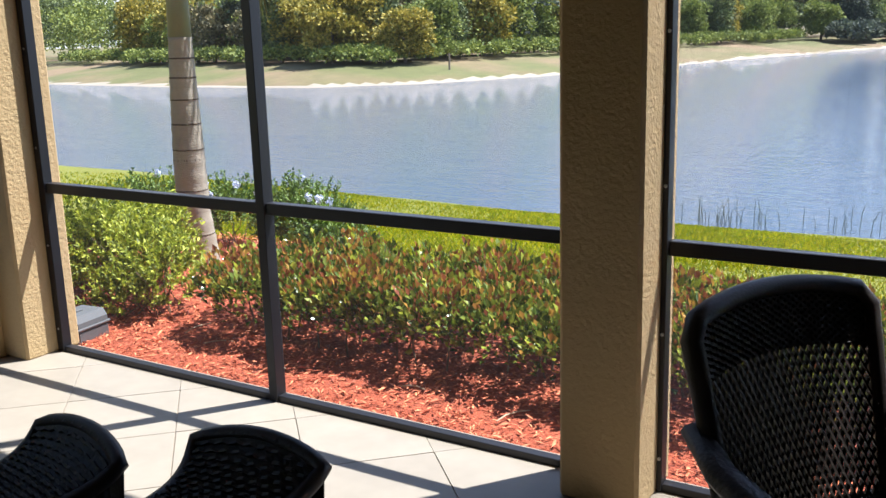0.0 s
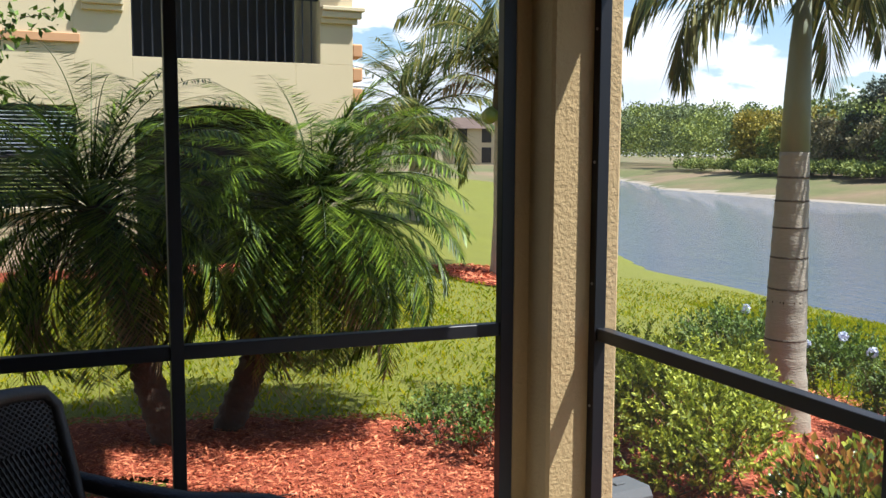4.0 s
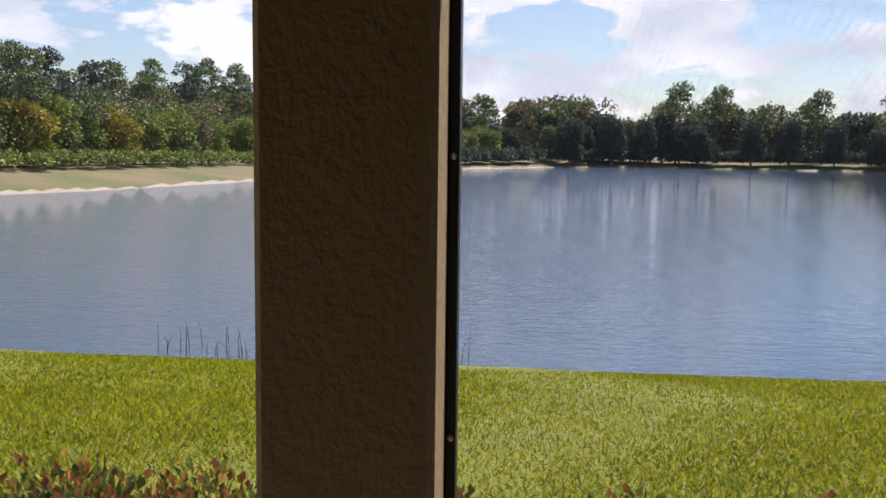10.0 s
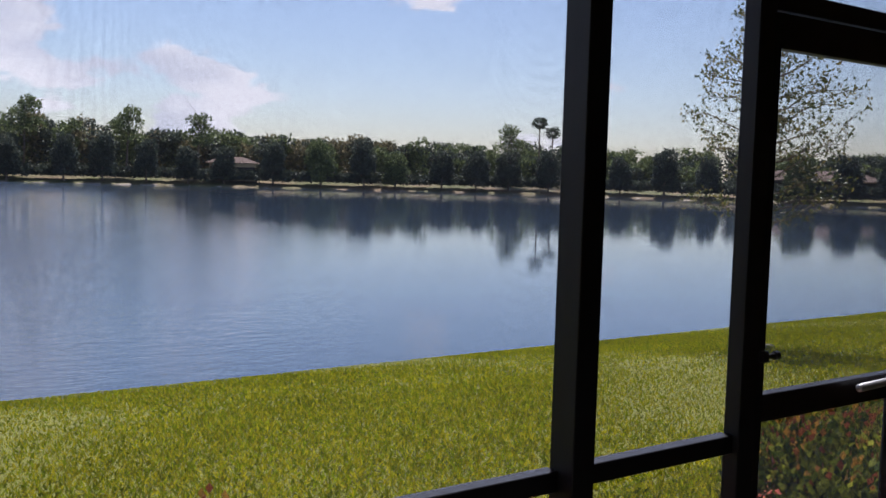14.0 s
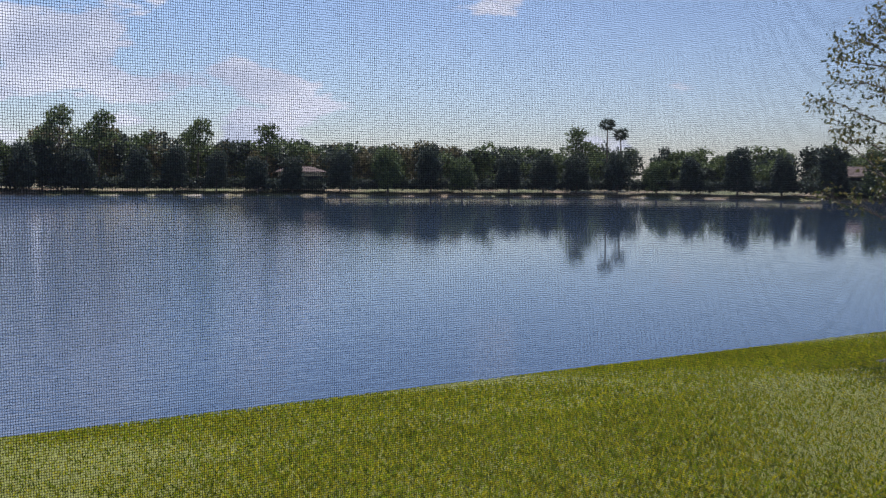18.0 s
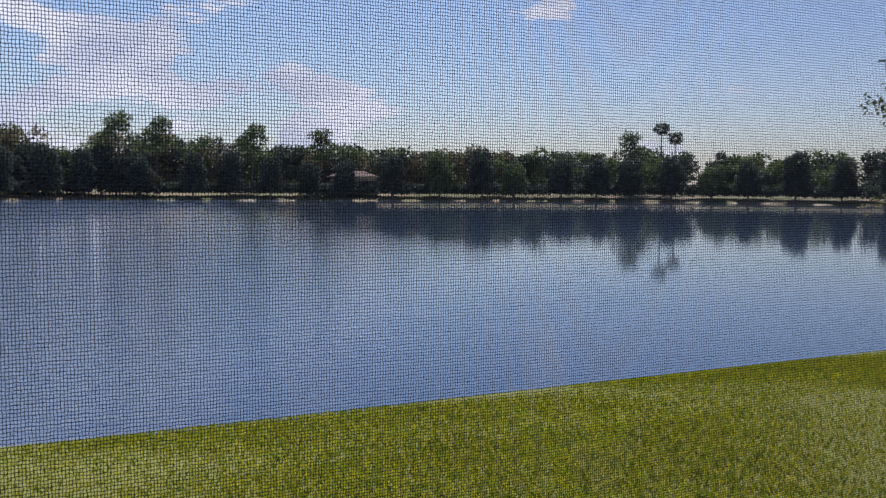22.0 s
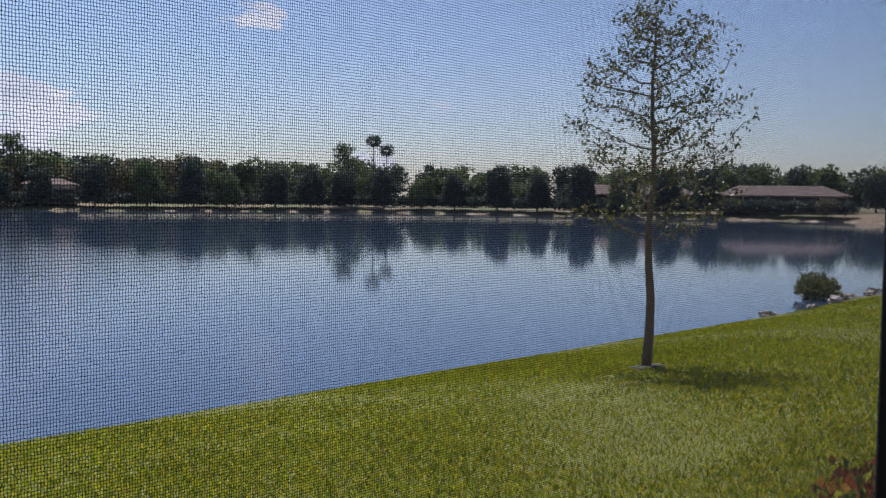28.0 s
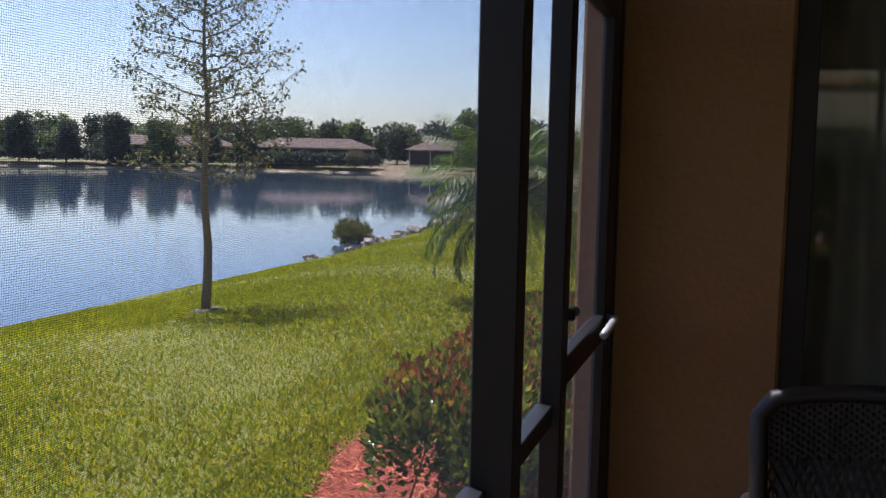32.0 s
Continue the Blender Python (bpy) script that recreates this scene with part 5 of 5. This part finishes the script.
def chips(key, n, size):
    a = np.array(SMOOTH[key])
    lo, hi = a.min(0), a.max(0)
    p = rng.uniform(lo, hi, size=(n, 2))
    p = p[inside(p, SMOOTH[key])]
    m = len(p)
    z = ground_z(p) + 0.034 + rng.uniform(0, 0.014, m)
    ang = rng.uniform(0, 6.28, m)
    along = np.stack([np.cos(ang), np.sin(ang), rng.normal(size=m) * 0.22], 1)
    face = np.stack([rng.normal(size=m) * 0.45, rng.normal(size=m) * 0.45, np.ones(m)], 1)
    ln = size * rng.uniform(0.5, 1.6, m)
    tagged(new("mulch_chips", leaves("mulch_chips", np.column_stack([p, z]), along, face, ln, ln * rng.uniform(0.14, 0.28, m), CHIP, 0.3)),
           "loose red-brown bark chips", "mulch", kind="stuff")


chips("front", 52000, 0.036)
chips("side", 42000, 0.036)
chips("door", 10000, 0.04)
chips("palm", 5000, 0.09)

for x, y, a, ln in ((-0.95, 0.62, 40, 0.16), (-1.25, 0.75, 95, 0.2), (0.35, 0.55, 10, 0.13), (0.9, 0.48, 70, 0.18), (-0.4, 0.5, 150, 0.12), (1.2, 0.6, 120, 0.15), (-2.2, -0.4, 30, 0.14), (-2.5, -1.0, 110, 0.2)):
    sh = Shape().tube([(-ln / 2, 0, 0), (-ln / 6, 0.012, 0.006), (ln / 6, 0.004, 0.008), (ln / 2, -0.01, 0.002)], [0.003, 0.004, 0.004, 0.002], 5)
    ob = tagged(new("stick", sh.mesh("stick", STICK)), "pale dry stick lying on the mulch", "stick", "sticks on the mulch")
    ob.matrix_basis = pose(x, y, gz(x, y) + 0.048, rz=a)

# ---- grass blades ----


def grass(name, x0, x1, y0, y1, n, h, w, label):
    p = rng.uniform((x0, y0), (x1, y1), size=(n, 2))
    d = shore_distance(p)
    p = p[(d > 0.05) & ~in_beds(p) & ~((p[:, 0] > -2.0) & (p[:, 0] < 14) & (p[:, 1] < 0.15)) & (p[:, 0] > -11.9)]
    m = len(p)
    z = ground_z(p) - 0.006
    lean = rng.normal(size=(m, 2)) * 0.8
    along = np.column_stack([lean, np.ones(m)])
    face = np.column_stack([rng.normal(size=(m, 2)), np.full(m, 0.2)])
    ln = h * rng.uniform(0.55, 1.35, m) * np.clip(0.35 + shore_distance(p) / 2.0, 0.35, 1)
    tagged(new(name, leaves(name, np.column_stack([p, z]), along, face, ln, w * rng.uniform(0.7, 1.3, m), BLADE, 0.1)), label, "grass", kind="stuff")


grass("grass_blades", -6, 9, 1.9, 6.0, 132000, 0.055, 0.012, "bright green coarse lawn grass near the porch")
grass("grass_blades", -9, 14, 6.0, 10.2, 100000, 0.055, 0.015, "bright green lawn grass towards the water")
grass("grass_blades", 3.5, 9.2, 0.2, 1.95, 42000, 0.055, 0.012, "bright green lawn grass beside the door bed")
grass("grass_blades", 9, 18, 0.2, 10.3, 95000, 0.055, 0.016, "bright green lawn grass round the young tree")
grass("grass_blades", 18, 34, 1.2, 10.6, 60000, 0.06, 0.022, "bright green lawn grass along the lake")
grass("grass_blades", -24, -6, -3.0, 14.0, 70000, 0.06, 0.018, "bright green lawn grass beside the neighbour's house")
grass("grass_blades", -11, -3, -8.0, 2.0, 40000, 0.06, 0.014, "bright green lawn grass between the houses")

# ---- utility box by the column ----
t = thing("utility_box", "dark grey plastic box with ribbed lid in mulch", "utility box", pose(-1.762, 0.365, -0.115, rz=8) @ Matrix.Diagonal((0.68, 0.85, 0.98, 1)))
part("base", Shape().box(-0.155, 0.155, -0.135, 0.135, -0.01, 0.105, 0.012), BOX_PLASTIC, t)
part("seam", Shape().box(-0.165, 0.165, -0.145, 0.145, 0.106, 0.122, 0.005), BOX_PLASTIC, t)
lid = Shape()
prof = [(-0.155, 0.123), (-0.15, 0.150), (-0.115, 0.188), (0.115, 0.188), (0.15, 0.150), (0.155, 0.123)]
lid.grid([[(x * k, y, z - (0.012 if k < 0.97 else 0)) for x, z in prof] for y, k in ((-0.135, 0.94), (-0.128, 1.0), (0.128, 1.0), (0.135, 0.94))])
lid.poly([(x * 0.94, -0.135, z - 0.012) for x, z in prof][::-1])
lid.poly([(x * 0.94, 0.135, z - 0.012) for x, z in prof])
ld = part("lid", lid, BOX_PLASTIC, t, "domed grey lid")
part("latch", Shape().box(-0.02, 0.02, -0.03, 0.03, 0.186, 0.197, 0.003), BOX_PLASTIC, ld)

# ---- reeds, rocks, waterside bush ----
for cx, n in ((-2.75, 9), (-2.25, 6), (-1.85, 8), (-1.3, 9), (-0.9, 12), (-0.5, 8), (0.15, 4), (0.6, 6), (1.0, 3)):
    sh = Shape()
    for _ in range(n):
        x, y = cx + rng.normal() * 0.14, 10.35 + rng.normal() * 0.16
        h = rng.uniform(0.15, 0.42)
        dx = rng.normal() * 0.04
        sh.tube([(x, y, WATER_Z - 0.15), (x + dx * 0.5, y, WATER_Z + h * 0.6), (x + dx * 1.4, y, WATER_Z + h)], [0.006, 0.005, 0.002], 4, False)
    tagged(new("reed_clump", sh.mesh("reed_clump", REED)), "thin grey-green reeds standing in the shallow water", "reeds", "reeds at the near shore", "stuff")


def rock(x, y, r, label):
    sh = Shape()
    seed = rng.uniform(0, 50)
    rows = []
    for i in range(7):
        la = math.pi * i / 6 - math.pi / 2
        row = []
        for k in range(10):
            lo = 2 * math.pi * k / 9
            d = Vector((math.cos(la) * math.cos(lo), math.cos(la) * math.sin(lo), math.sin(la)))
            q = r * (0.8 + 0.5 * noise.noise(d * 1.4 + Vector((seed, seed, 0))))
            row.append((d.x * q * 1.25, d.y * q, d.z * q * 0.7))
        rows.append(row)
    sh.grid(rows)
    ob = tagged(new("shore_rock", sh.mesh("shore_rock", ROCK)), label, "rock", "rocks on the shore")
    ob.matrix_basis = pose(x, y, gz(x, y) + r * 0.2, rz=rng.uniform(0, 360))


for k in range(16):
    x = 27.5 + k * 0.85 + rng.normal() * 0.2
    rock(x, 10.05 + 0.07 * (x - 27) + rng.normal() * 0.22, rng.uniform(0.14, 0.34), "weathered tan rock at the waterline")
rock(22.5, 9.7, 0.2, "dark stone on the grassy shore")
rock(25.0, 9.75, 0.16, "dark stone on the grassy shore")
bb = [(27.75, 10.9, -1.02, .45, .5, .30), (28.2, 11.1, -0.92, .55, .5, .40), (28.65, 11.0, -1.0, .42, .4, .32), (28.2, 10.8, -1.2, .6, .5, .25)]
t = thing("waterside_bush", "rounded olive bush growing at the water's edge", "bush", pose(0, 0, 0))
pos, out = bushy(bb, 4200)
part("leaves", leaves("leaves", pos, out + unit(4200) * 0.6 + [0, 0, 0.8], unit(4200), rng.uniform(0.07, 0.16, 4200), 0.035, LEAF_OAK), LEAF_OAK, t)
sh = Shape()
stems(sh, 8, lambda: (28.2 + rng.normal() * 0.2, 10.9 + rng.normal() * 0.2, -1.45), 0.7, 0.5, 0.02)
tagged(part("stems", sh, STEM, t), kind="stuff")

# ---- neighbour's house ----
HX = -12.0
nh = thing("neighbour_house", "cream stucco two-storey house with arched porch and balcony", "house", pose(HX, 0, 0))
wall = Shape()
Y0, Y1, TOPZ = -10.0, 2.27, 6.0
AR = (-0.87, 1.40)
WI = (-2.73, -1.61, 0.79, 2.15)
BA = (-0.95, 1.77, 2.83, 5.2)
for y0, y1, z0, z1 in ((Y0, WI[0], -0.3, TOPZ), (WI[0], WI[1], -0.3, WI[2]), (WI[0], WI[1], WI[3], TOPZ), (WI[1], AR[0], -0.3, TOPZ),
                       (AR[0], AR[1], 2.25, BA[2]), (AR[1], Y1, -0.3, BA[2]), (BA[1], Y1, BA[2], TOPZ), (AR[0], BA[1], BA[3], TOPZ)):
    wall.box(-0.25, 0.0, y0, y1, z0, z1, 0.004)
arch = [(0.0, AR[0], 2.25)] + [(0.0, AR[0] + (AR[1] - AR[0]) * k / 16, 1.88 + 0.32 * math.sin(math.pi * k / 16) ** 0.7) for k in range(17)] + [(0.0, AR[1], 2.25)]
for k in range(16):
    a0, a1 = arch[k + 1], arch[k + 2]
    wall.poly([(0, a0[1], a0[2]), (0, a1[1], a1[2]), (0, a1[1], 2.25), (0, a0[1], 2.25)])
    wall.poly([(0, a0[1], a0[2]), (-0.25, a0[1], a0[2]), (-0.25, a1[1], a1[2]), (0, a1[1], a1[2])])
wall.box(-9.0, -0.251, Y1 - 0.25, Y1, -0.3, TOPZ, 0.004)
part("wall", wall, STUCCO_FAR, nh, "cream stucco wall")
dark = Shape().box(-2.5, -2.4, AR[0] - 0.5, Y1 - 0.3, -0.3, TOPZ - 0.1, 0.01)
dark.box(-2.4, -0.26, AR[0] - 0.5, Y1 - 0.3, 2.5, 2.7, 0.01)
part("porch_wall", dark, ROOM_SHADE, nh, "wall inside the porch, its shade in the colour")
fl = Shape()
for y in np.linspace(BA[0] + 0.1, BA[1] - 0.1, 20):
    fl.tube([(-0.12, y, 2.85), (-0.12, y, 3.75)], 0.012, 5)
fl.box(-0.15, -0.09, BA[0], BA[1], 3.75, 3.80, 0.005)
part("balcony_rail", fl, FRAME, nh, "dark balcony railing")
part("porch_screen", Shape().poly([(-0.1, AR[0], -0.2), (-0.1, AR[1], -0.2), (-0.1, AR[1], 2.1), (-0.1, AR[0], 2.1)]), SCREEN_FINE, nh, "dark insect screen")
win = part("window", Shape().box(-0.12, -0.07, WI[0], WI[1], WI[2], WI[2] + 0.05, 0.004).box(-0.12, -0.07, WI[0], WI[1], WI[3] - 0.05, WI[3], 0.004)
           .box(-0.12, -0.07, WI[0], WI[0] + 0.05, WI[2] + 0.05, WI[3] - 0.05, 0.004).box(-0.12, -0.07, WI[1] - 0.05, WI[1], WI[2] + 0.05, WI[3] - 0.05, 0.004)
           .box(-0.12, -0.07, WI[0] + 0.05, WI[1] - 0.05, 1.45, 1.49, 0.004), FRAME, nh, "dark window frame")
part("pane", Shape().poly([(-0.1, WI[0] + .05, WI[2] + .05), (-0.1, WI[1] - .05, WI[2] + .05), (-0.1, WI[1] - .05, WI[3] - .05), (-0.1, WI[0] + .05, WI[3] - .05)]), GLASS, win)
for k in range(24):
    z = WI[2] + 0.06 + k * 0.053
    part("blind_slat", Shape().poly([(-0.16, WI[0], z), (-0.16, WI[1], z), (-0.13, WI[1], z + 0.045), (-0.13, WI[0], z + 0.045)]), BLIND, win)
sill = Shape().box(0.0, 0.06, WI[0] - 0.06, WI[1] + 0.06, WI[2] - 0.08, WI[2], 0.01)
part("sill", sill, STUCCO_FAR, nh)
ledge = Shape()
for z0, z1, o in ((3.42, 3.50, 0.06), (3.50, 3.60, 0.11), (3.60, 3.66, 0.15)):
    ledge.box(0.0, o, BA[1], Y1 + o, z0, z1, 0.01)
    ledge.box(0.0, o, BA[0] - 0.55, BA[0] - 0.02, z0, z1, 0.01)
part("capital", ledge, STUCCO_FAR, nh, "moulded stucco band")
brk = Shape()
for z in (2.3, 2.6, 2.95):
    brk.box(-0.5, -0.02, Y1, Y1 + 0.16, z, z + 0.2, 0.02)
part("bracket", brk, TRIM, nh, "orange-tan trim")
part("band", Shape().box(0.002, 0.05, Y0, BA[0] - 0.58, 2.98, 3.10, 0.01), TRIM, nh, "tan stucco band")
rf = Shape()
rf.poly([(0.7, Y0, TOPZ), (0.7, Y1 + 0.7, TOPZ), (-4.5, Y1 - 3, TOPZ + 2.0), (-4.5, Y0, TOPZ + 2.0)])
rf.poly([(0.7, Y1 + 0.7, TOPZ), (-9.5, Y1 + 0.7, TOPZ), (-4.5, Y1 - 3, TOPZ + 2.0)])
rf.poly([(0.7, Y0, TOPZ - 0.15), (0.7, Y1 + 0.7, TOPZ - 0.15), (-9.5, Y1 + 0.7, TOPZ - 0.15), (-9.5, Y0, TOPZ - 0.15)][::-1])
rf.poly([(0.7, Y0, TOPZ - 0.15), (0.7, Y1 + 0.7, TOPZ - 0.15), (0.7, Y1 + 0.7, TOPZ), (0.7, Y0, TOPZ)])
rf.poly([(0.7, Y1 + 0.7, TOPZ - 0.15), (-9.5, Y1 + 0.7, TOPZ - 0.15), (-9.5, Y1 + 0.7, TOPZ), (0.7, Y1 + 0.7, TOPZ)])
part("roof", rf, ROOF, nh, "brown tiled roof with wide eaves")
t = thing("meter_box", "pair of white electrical boxes on the stucco wall", "electrical box", pose(HX, -3.52, 0.98))
for y in (-0.075, 0.075):
    bx = part("box", Shape().box(0.0, 0.09, y - 0.065, y + 0.065, -0.11, 0.12, 0.01), BOX_WHITE, t)
    part("window", Shape().box(0.088, 0.096, y - 0.035, y + 0.035, -0.03, 0.06, 0.003), BOX_PLASTIC, bx)
part("conduit", Shape().tube([(0.03, -0.07, -0.11), (0.03, -0.07, -0.6), (0.03, -0.02, -1.1)], 0.018, 6), BOX_WHITE, t)
# shrub at that wall, and the leafy branch that hangs into view above the porch side
shrub("lime_shrub", "small green shrub against the cream wall", [(-11.5, -3.0, 0.35, .5, .5, .55)], 2600, LEAF_DARK, 0.07)
shrub("red_shrub", "reddish-orange ornamental shrub at the house corner", [(-11.6, 2.2, 0.15, .4, .35, .4), (-11.55, 1.6, 0.1, .3, .3, .3)], 1800, LEAF_RED, 0.08)
young_tree("shade_tree", "leafy green tree between the two houses", (-5.6, -3.5), 4.2, 0.08, 6500, LEAF_DARK, 30, 1.5, 0.07)


# ---- houses far off ----
def far_house(x, y, rz, wide, deep, h, label, floors=1, glazed=0.475):
    t = thing("far_house", label, "house", pose(x, y, gz(x, y) - 0.05, rz=rz))
    part("wall", Shape().box(-wide / 2, wide / 2, -deep / 2, deep / 2, 0, h, 0.02), STUCCO_FAR, t)
    e = 0.8
    r = Shape()
    a = [(-wide / 2 - e, -deep / 2 - e, h), (wide / 2 + e, -deep / 2 - e, h), (wide / 2 + e, deep / 2 + e, h), (-wide / 2 - e, deep / 2 + e, h)]
    k = wide / 2 - deep * 0.35
    b0, b1 = (-k, 0, h + deep * 0.18), (k, 0, h + deep * 0.18)
    r.poly([a[0], a[1], b1, b0]), r.poly([a[2], a[3], b0, b1]), r.poly([a[1], a[2], b1]), r.poly([a[3], a[0], b0]), r.poly(a[::-1])
    part("roof", r, ROOF, t, "brown tiled hip roof")
    for f in range(floors):
        n = max(3, int(wide / 3.2))
        for i in range(n):
            cx = -wide / 2 + wide * (i + 0.5) / n
            ww = wide / n * glazed
            wd = part("window", Shape().box(cx - ww, cx + ww, -deep / 2 - 0.06, -deep / 2 + 0.02, 0.3 + f * 2.9, 2.5 + f * 2.9, 0.02), FRAME, t, "dark screened opening")
            # dark plate in place of an unlit room
            part("pane", Shape().box(cx - ww + 0.08, cx + ww - 0.08, -deep / 2 - 0.075, -deep / 2 - 0.062, 0.4 + f * 2.9, 2.4 + f * 2.9, 0.005), ROOM_SHADE, wd)


far_house(-128, 57, 62, 14, 10, 5.2, "pale two-storey house at the end of the lake", 2, 0.2)
far_house(-120, 40, 75, 14, 10, 5.2, "pale two-storey house beyond the lawn", 2, 0.2)
for (x, y, rz, wide, label) in ((147, 69, -62, 19, "low tan house with brown roof across the lake"), (153, 45, -70, 17, "low tan house with dark screened porch across the lake"),
                                (140, 92, -55, 20, "low tan house among trees on the far bank"), (150, 22, -80, 20, "low tan house past the end of the lake")):
    far_house(x, y, rz, wide, 9, 2.7, label)
far_house(67, 160, -22, 8, 6, 3.2, "small pale house half hidden by the far trees")
for x, y, k, sc in ((158, 84, 0, 1.3), (163, 60, 3, 1.2), (165, 36, 0, 1.4), (146, 30, 3, 1.0), (139, 58, 4, 0.8), (146, 41, 0, 1.5), (170, 74, 1, 1.5), (168, 48, 1, 1.3), (160, 14, 0, 1.4), (150, 8, 3, 1.3), (132, 22, 0, 0.9), (128, 12, 1, 1.0)):
    bank_tree(x, y, k, sc, "green tree among the far houses")
for a in (3.6, 4.7, 5.8, 6.7, 7.6, 8.6, 9.7):
    bank_tree(1.8 + 171 * math.sin(radians(a)), -1.5 + 171 * math.cos(radians(a)), int(rng.choice([0, 3])), rng.uniform(1.15, 1.35), "dark round-crowned tree at the head of the lake")
# two tall fan palms over the far trees
for x, y, h in ((121, 139, 12.3), (123.5, 138, 10.6)):
    t = thing("fan_palm", "tall slender fan palm above the far treetops", "palm tree", pose(x, y, gz(x, y)))
    part("trunk", Shape().tube([(0, 0, 0), (0.1, 0, h * 0.5), (0, 0, h)], [0.2, 0.16, 0.13], 6), BARK, t)
    d = unit(420)
    d[:, 2] = d[:, 2] * 0.8 + 0.1
    part("crown", leaves("crown", np.array([0, 0, h]) + d * rng.uniform(0.3, 1.3, (420, 1)), d, unit(420), 0.55, 0.22, WOODS[4]), WOODS[4], t)
# bare-topped taller trees standing out of the far woods
for az, dist, h in ((8.4, 172, 13.5), (10.6, 174, 12.8), (16.0, 176, 11.8), (-3, 168, 10.5), (20, 178, 11), (38.5, 182, 11)):
    x, y = 1.8 + dist * math.sin(radians(az)), -1.5 + dist * math.cos(radians(az))
    pine(x, y, h, "taller dark tree standing above the far woods", WOODS[0], 14, 1500, 0.5, 6.0)
# marker post on the far bank
t = tagged(new("marker_post", Shape().box(-0.05, 0.05, -0.05, 0.05, -0.1, 1.0, 0.01).mesh("marker_post", BARK)), "small wooden marker post on the far bank", "post")
t.matrix_basis = pose(-29.5, 49.5, gz(-29.5, 49.5))

# ---- floor tiles, laid diagonally ----
TS = 0.4737
tile_mesh = Shape().box(-TS / 2 + 0.0022, TS / 2 - 0.0022, -TS / 2 + 0.0022, TS / 2 - 0.0022, -0.012, 0.0, 0.0015).mesh("tile", TILE)
r2 = math.sqrt(0.5)
half = TS * r2
for i in range(-16, 18):
    for j in range(-16, 18):
        # lines x + y = 0.11 + k * 0.67 and x - y = 0.30 + k * 0.67 are joints
        a, b = 0.11 + (i + 0.5) * 2 * half, 0.30 + (j + 0.5) * 2 * half
        x, y = (a + b) / 2, (a - b) / 2
        if SIDE_X + half - 0.03 < x < END_X - half + 0.02 and BACK_Y + half - 0.02 < y < 0.008 - half + 0.0:
            ob = part("tile", tile_mesh, None, floor, m=pose(x, y, 0, rz=45))
        elif SIDE_X - half < x < END_X + half and BACK_Y - half < y < half:
            # cut tiles at the edges
            c = [(x + half, y), (x, y + half), (x - half, y), (x, y - half)]
            for ax, lim, keep in ((0, SIDE_X - 0.005, 1), (0, END_X, -1), (1, BACK_Y, 1), (1, 0.008, -1)):
                n = []
                for p, q in zip(c, c[1:] + c[:1]):
                    dp, dq = (p[ax] - lim) * keep, (q[ax] - lim) * keep
                    if dp >= 0:
                        n.append(p)
                    if dp * dq < 0:
                        f = dp / (dp - dq)
                        n.append((p[0] + (q[0] - p[0]) * f, p[1] + (q[1] - p[1]) * f))
                c = n
                if len(c) < 3:
                    break
            if len(c) >= 3:
                cx, cy = sum(p[0] for p in c) / len(c), sum(p[1] for p in c) / len(c)
                c = [(cx + (p[0] - cx) * 0.992, cy + (p[1] - cy) * 0.992) for p in c]
                sh = Shape().poly([(*p, 0.0) for p in c])
                k = len(c)
                sh.v += [(*p, -0.012) for p in c]
                sh.f += [[m, k + m, k + (m + 1) % k, (m + 1) % k] for m in range(k)]
                part("tile", sh, TILE, floor)
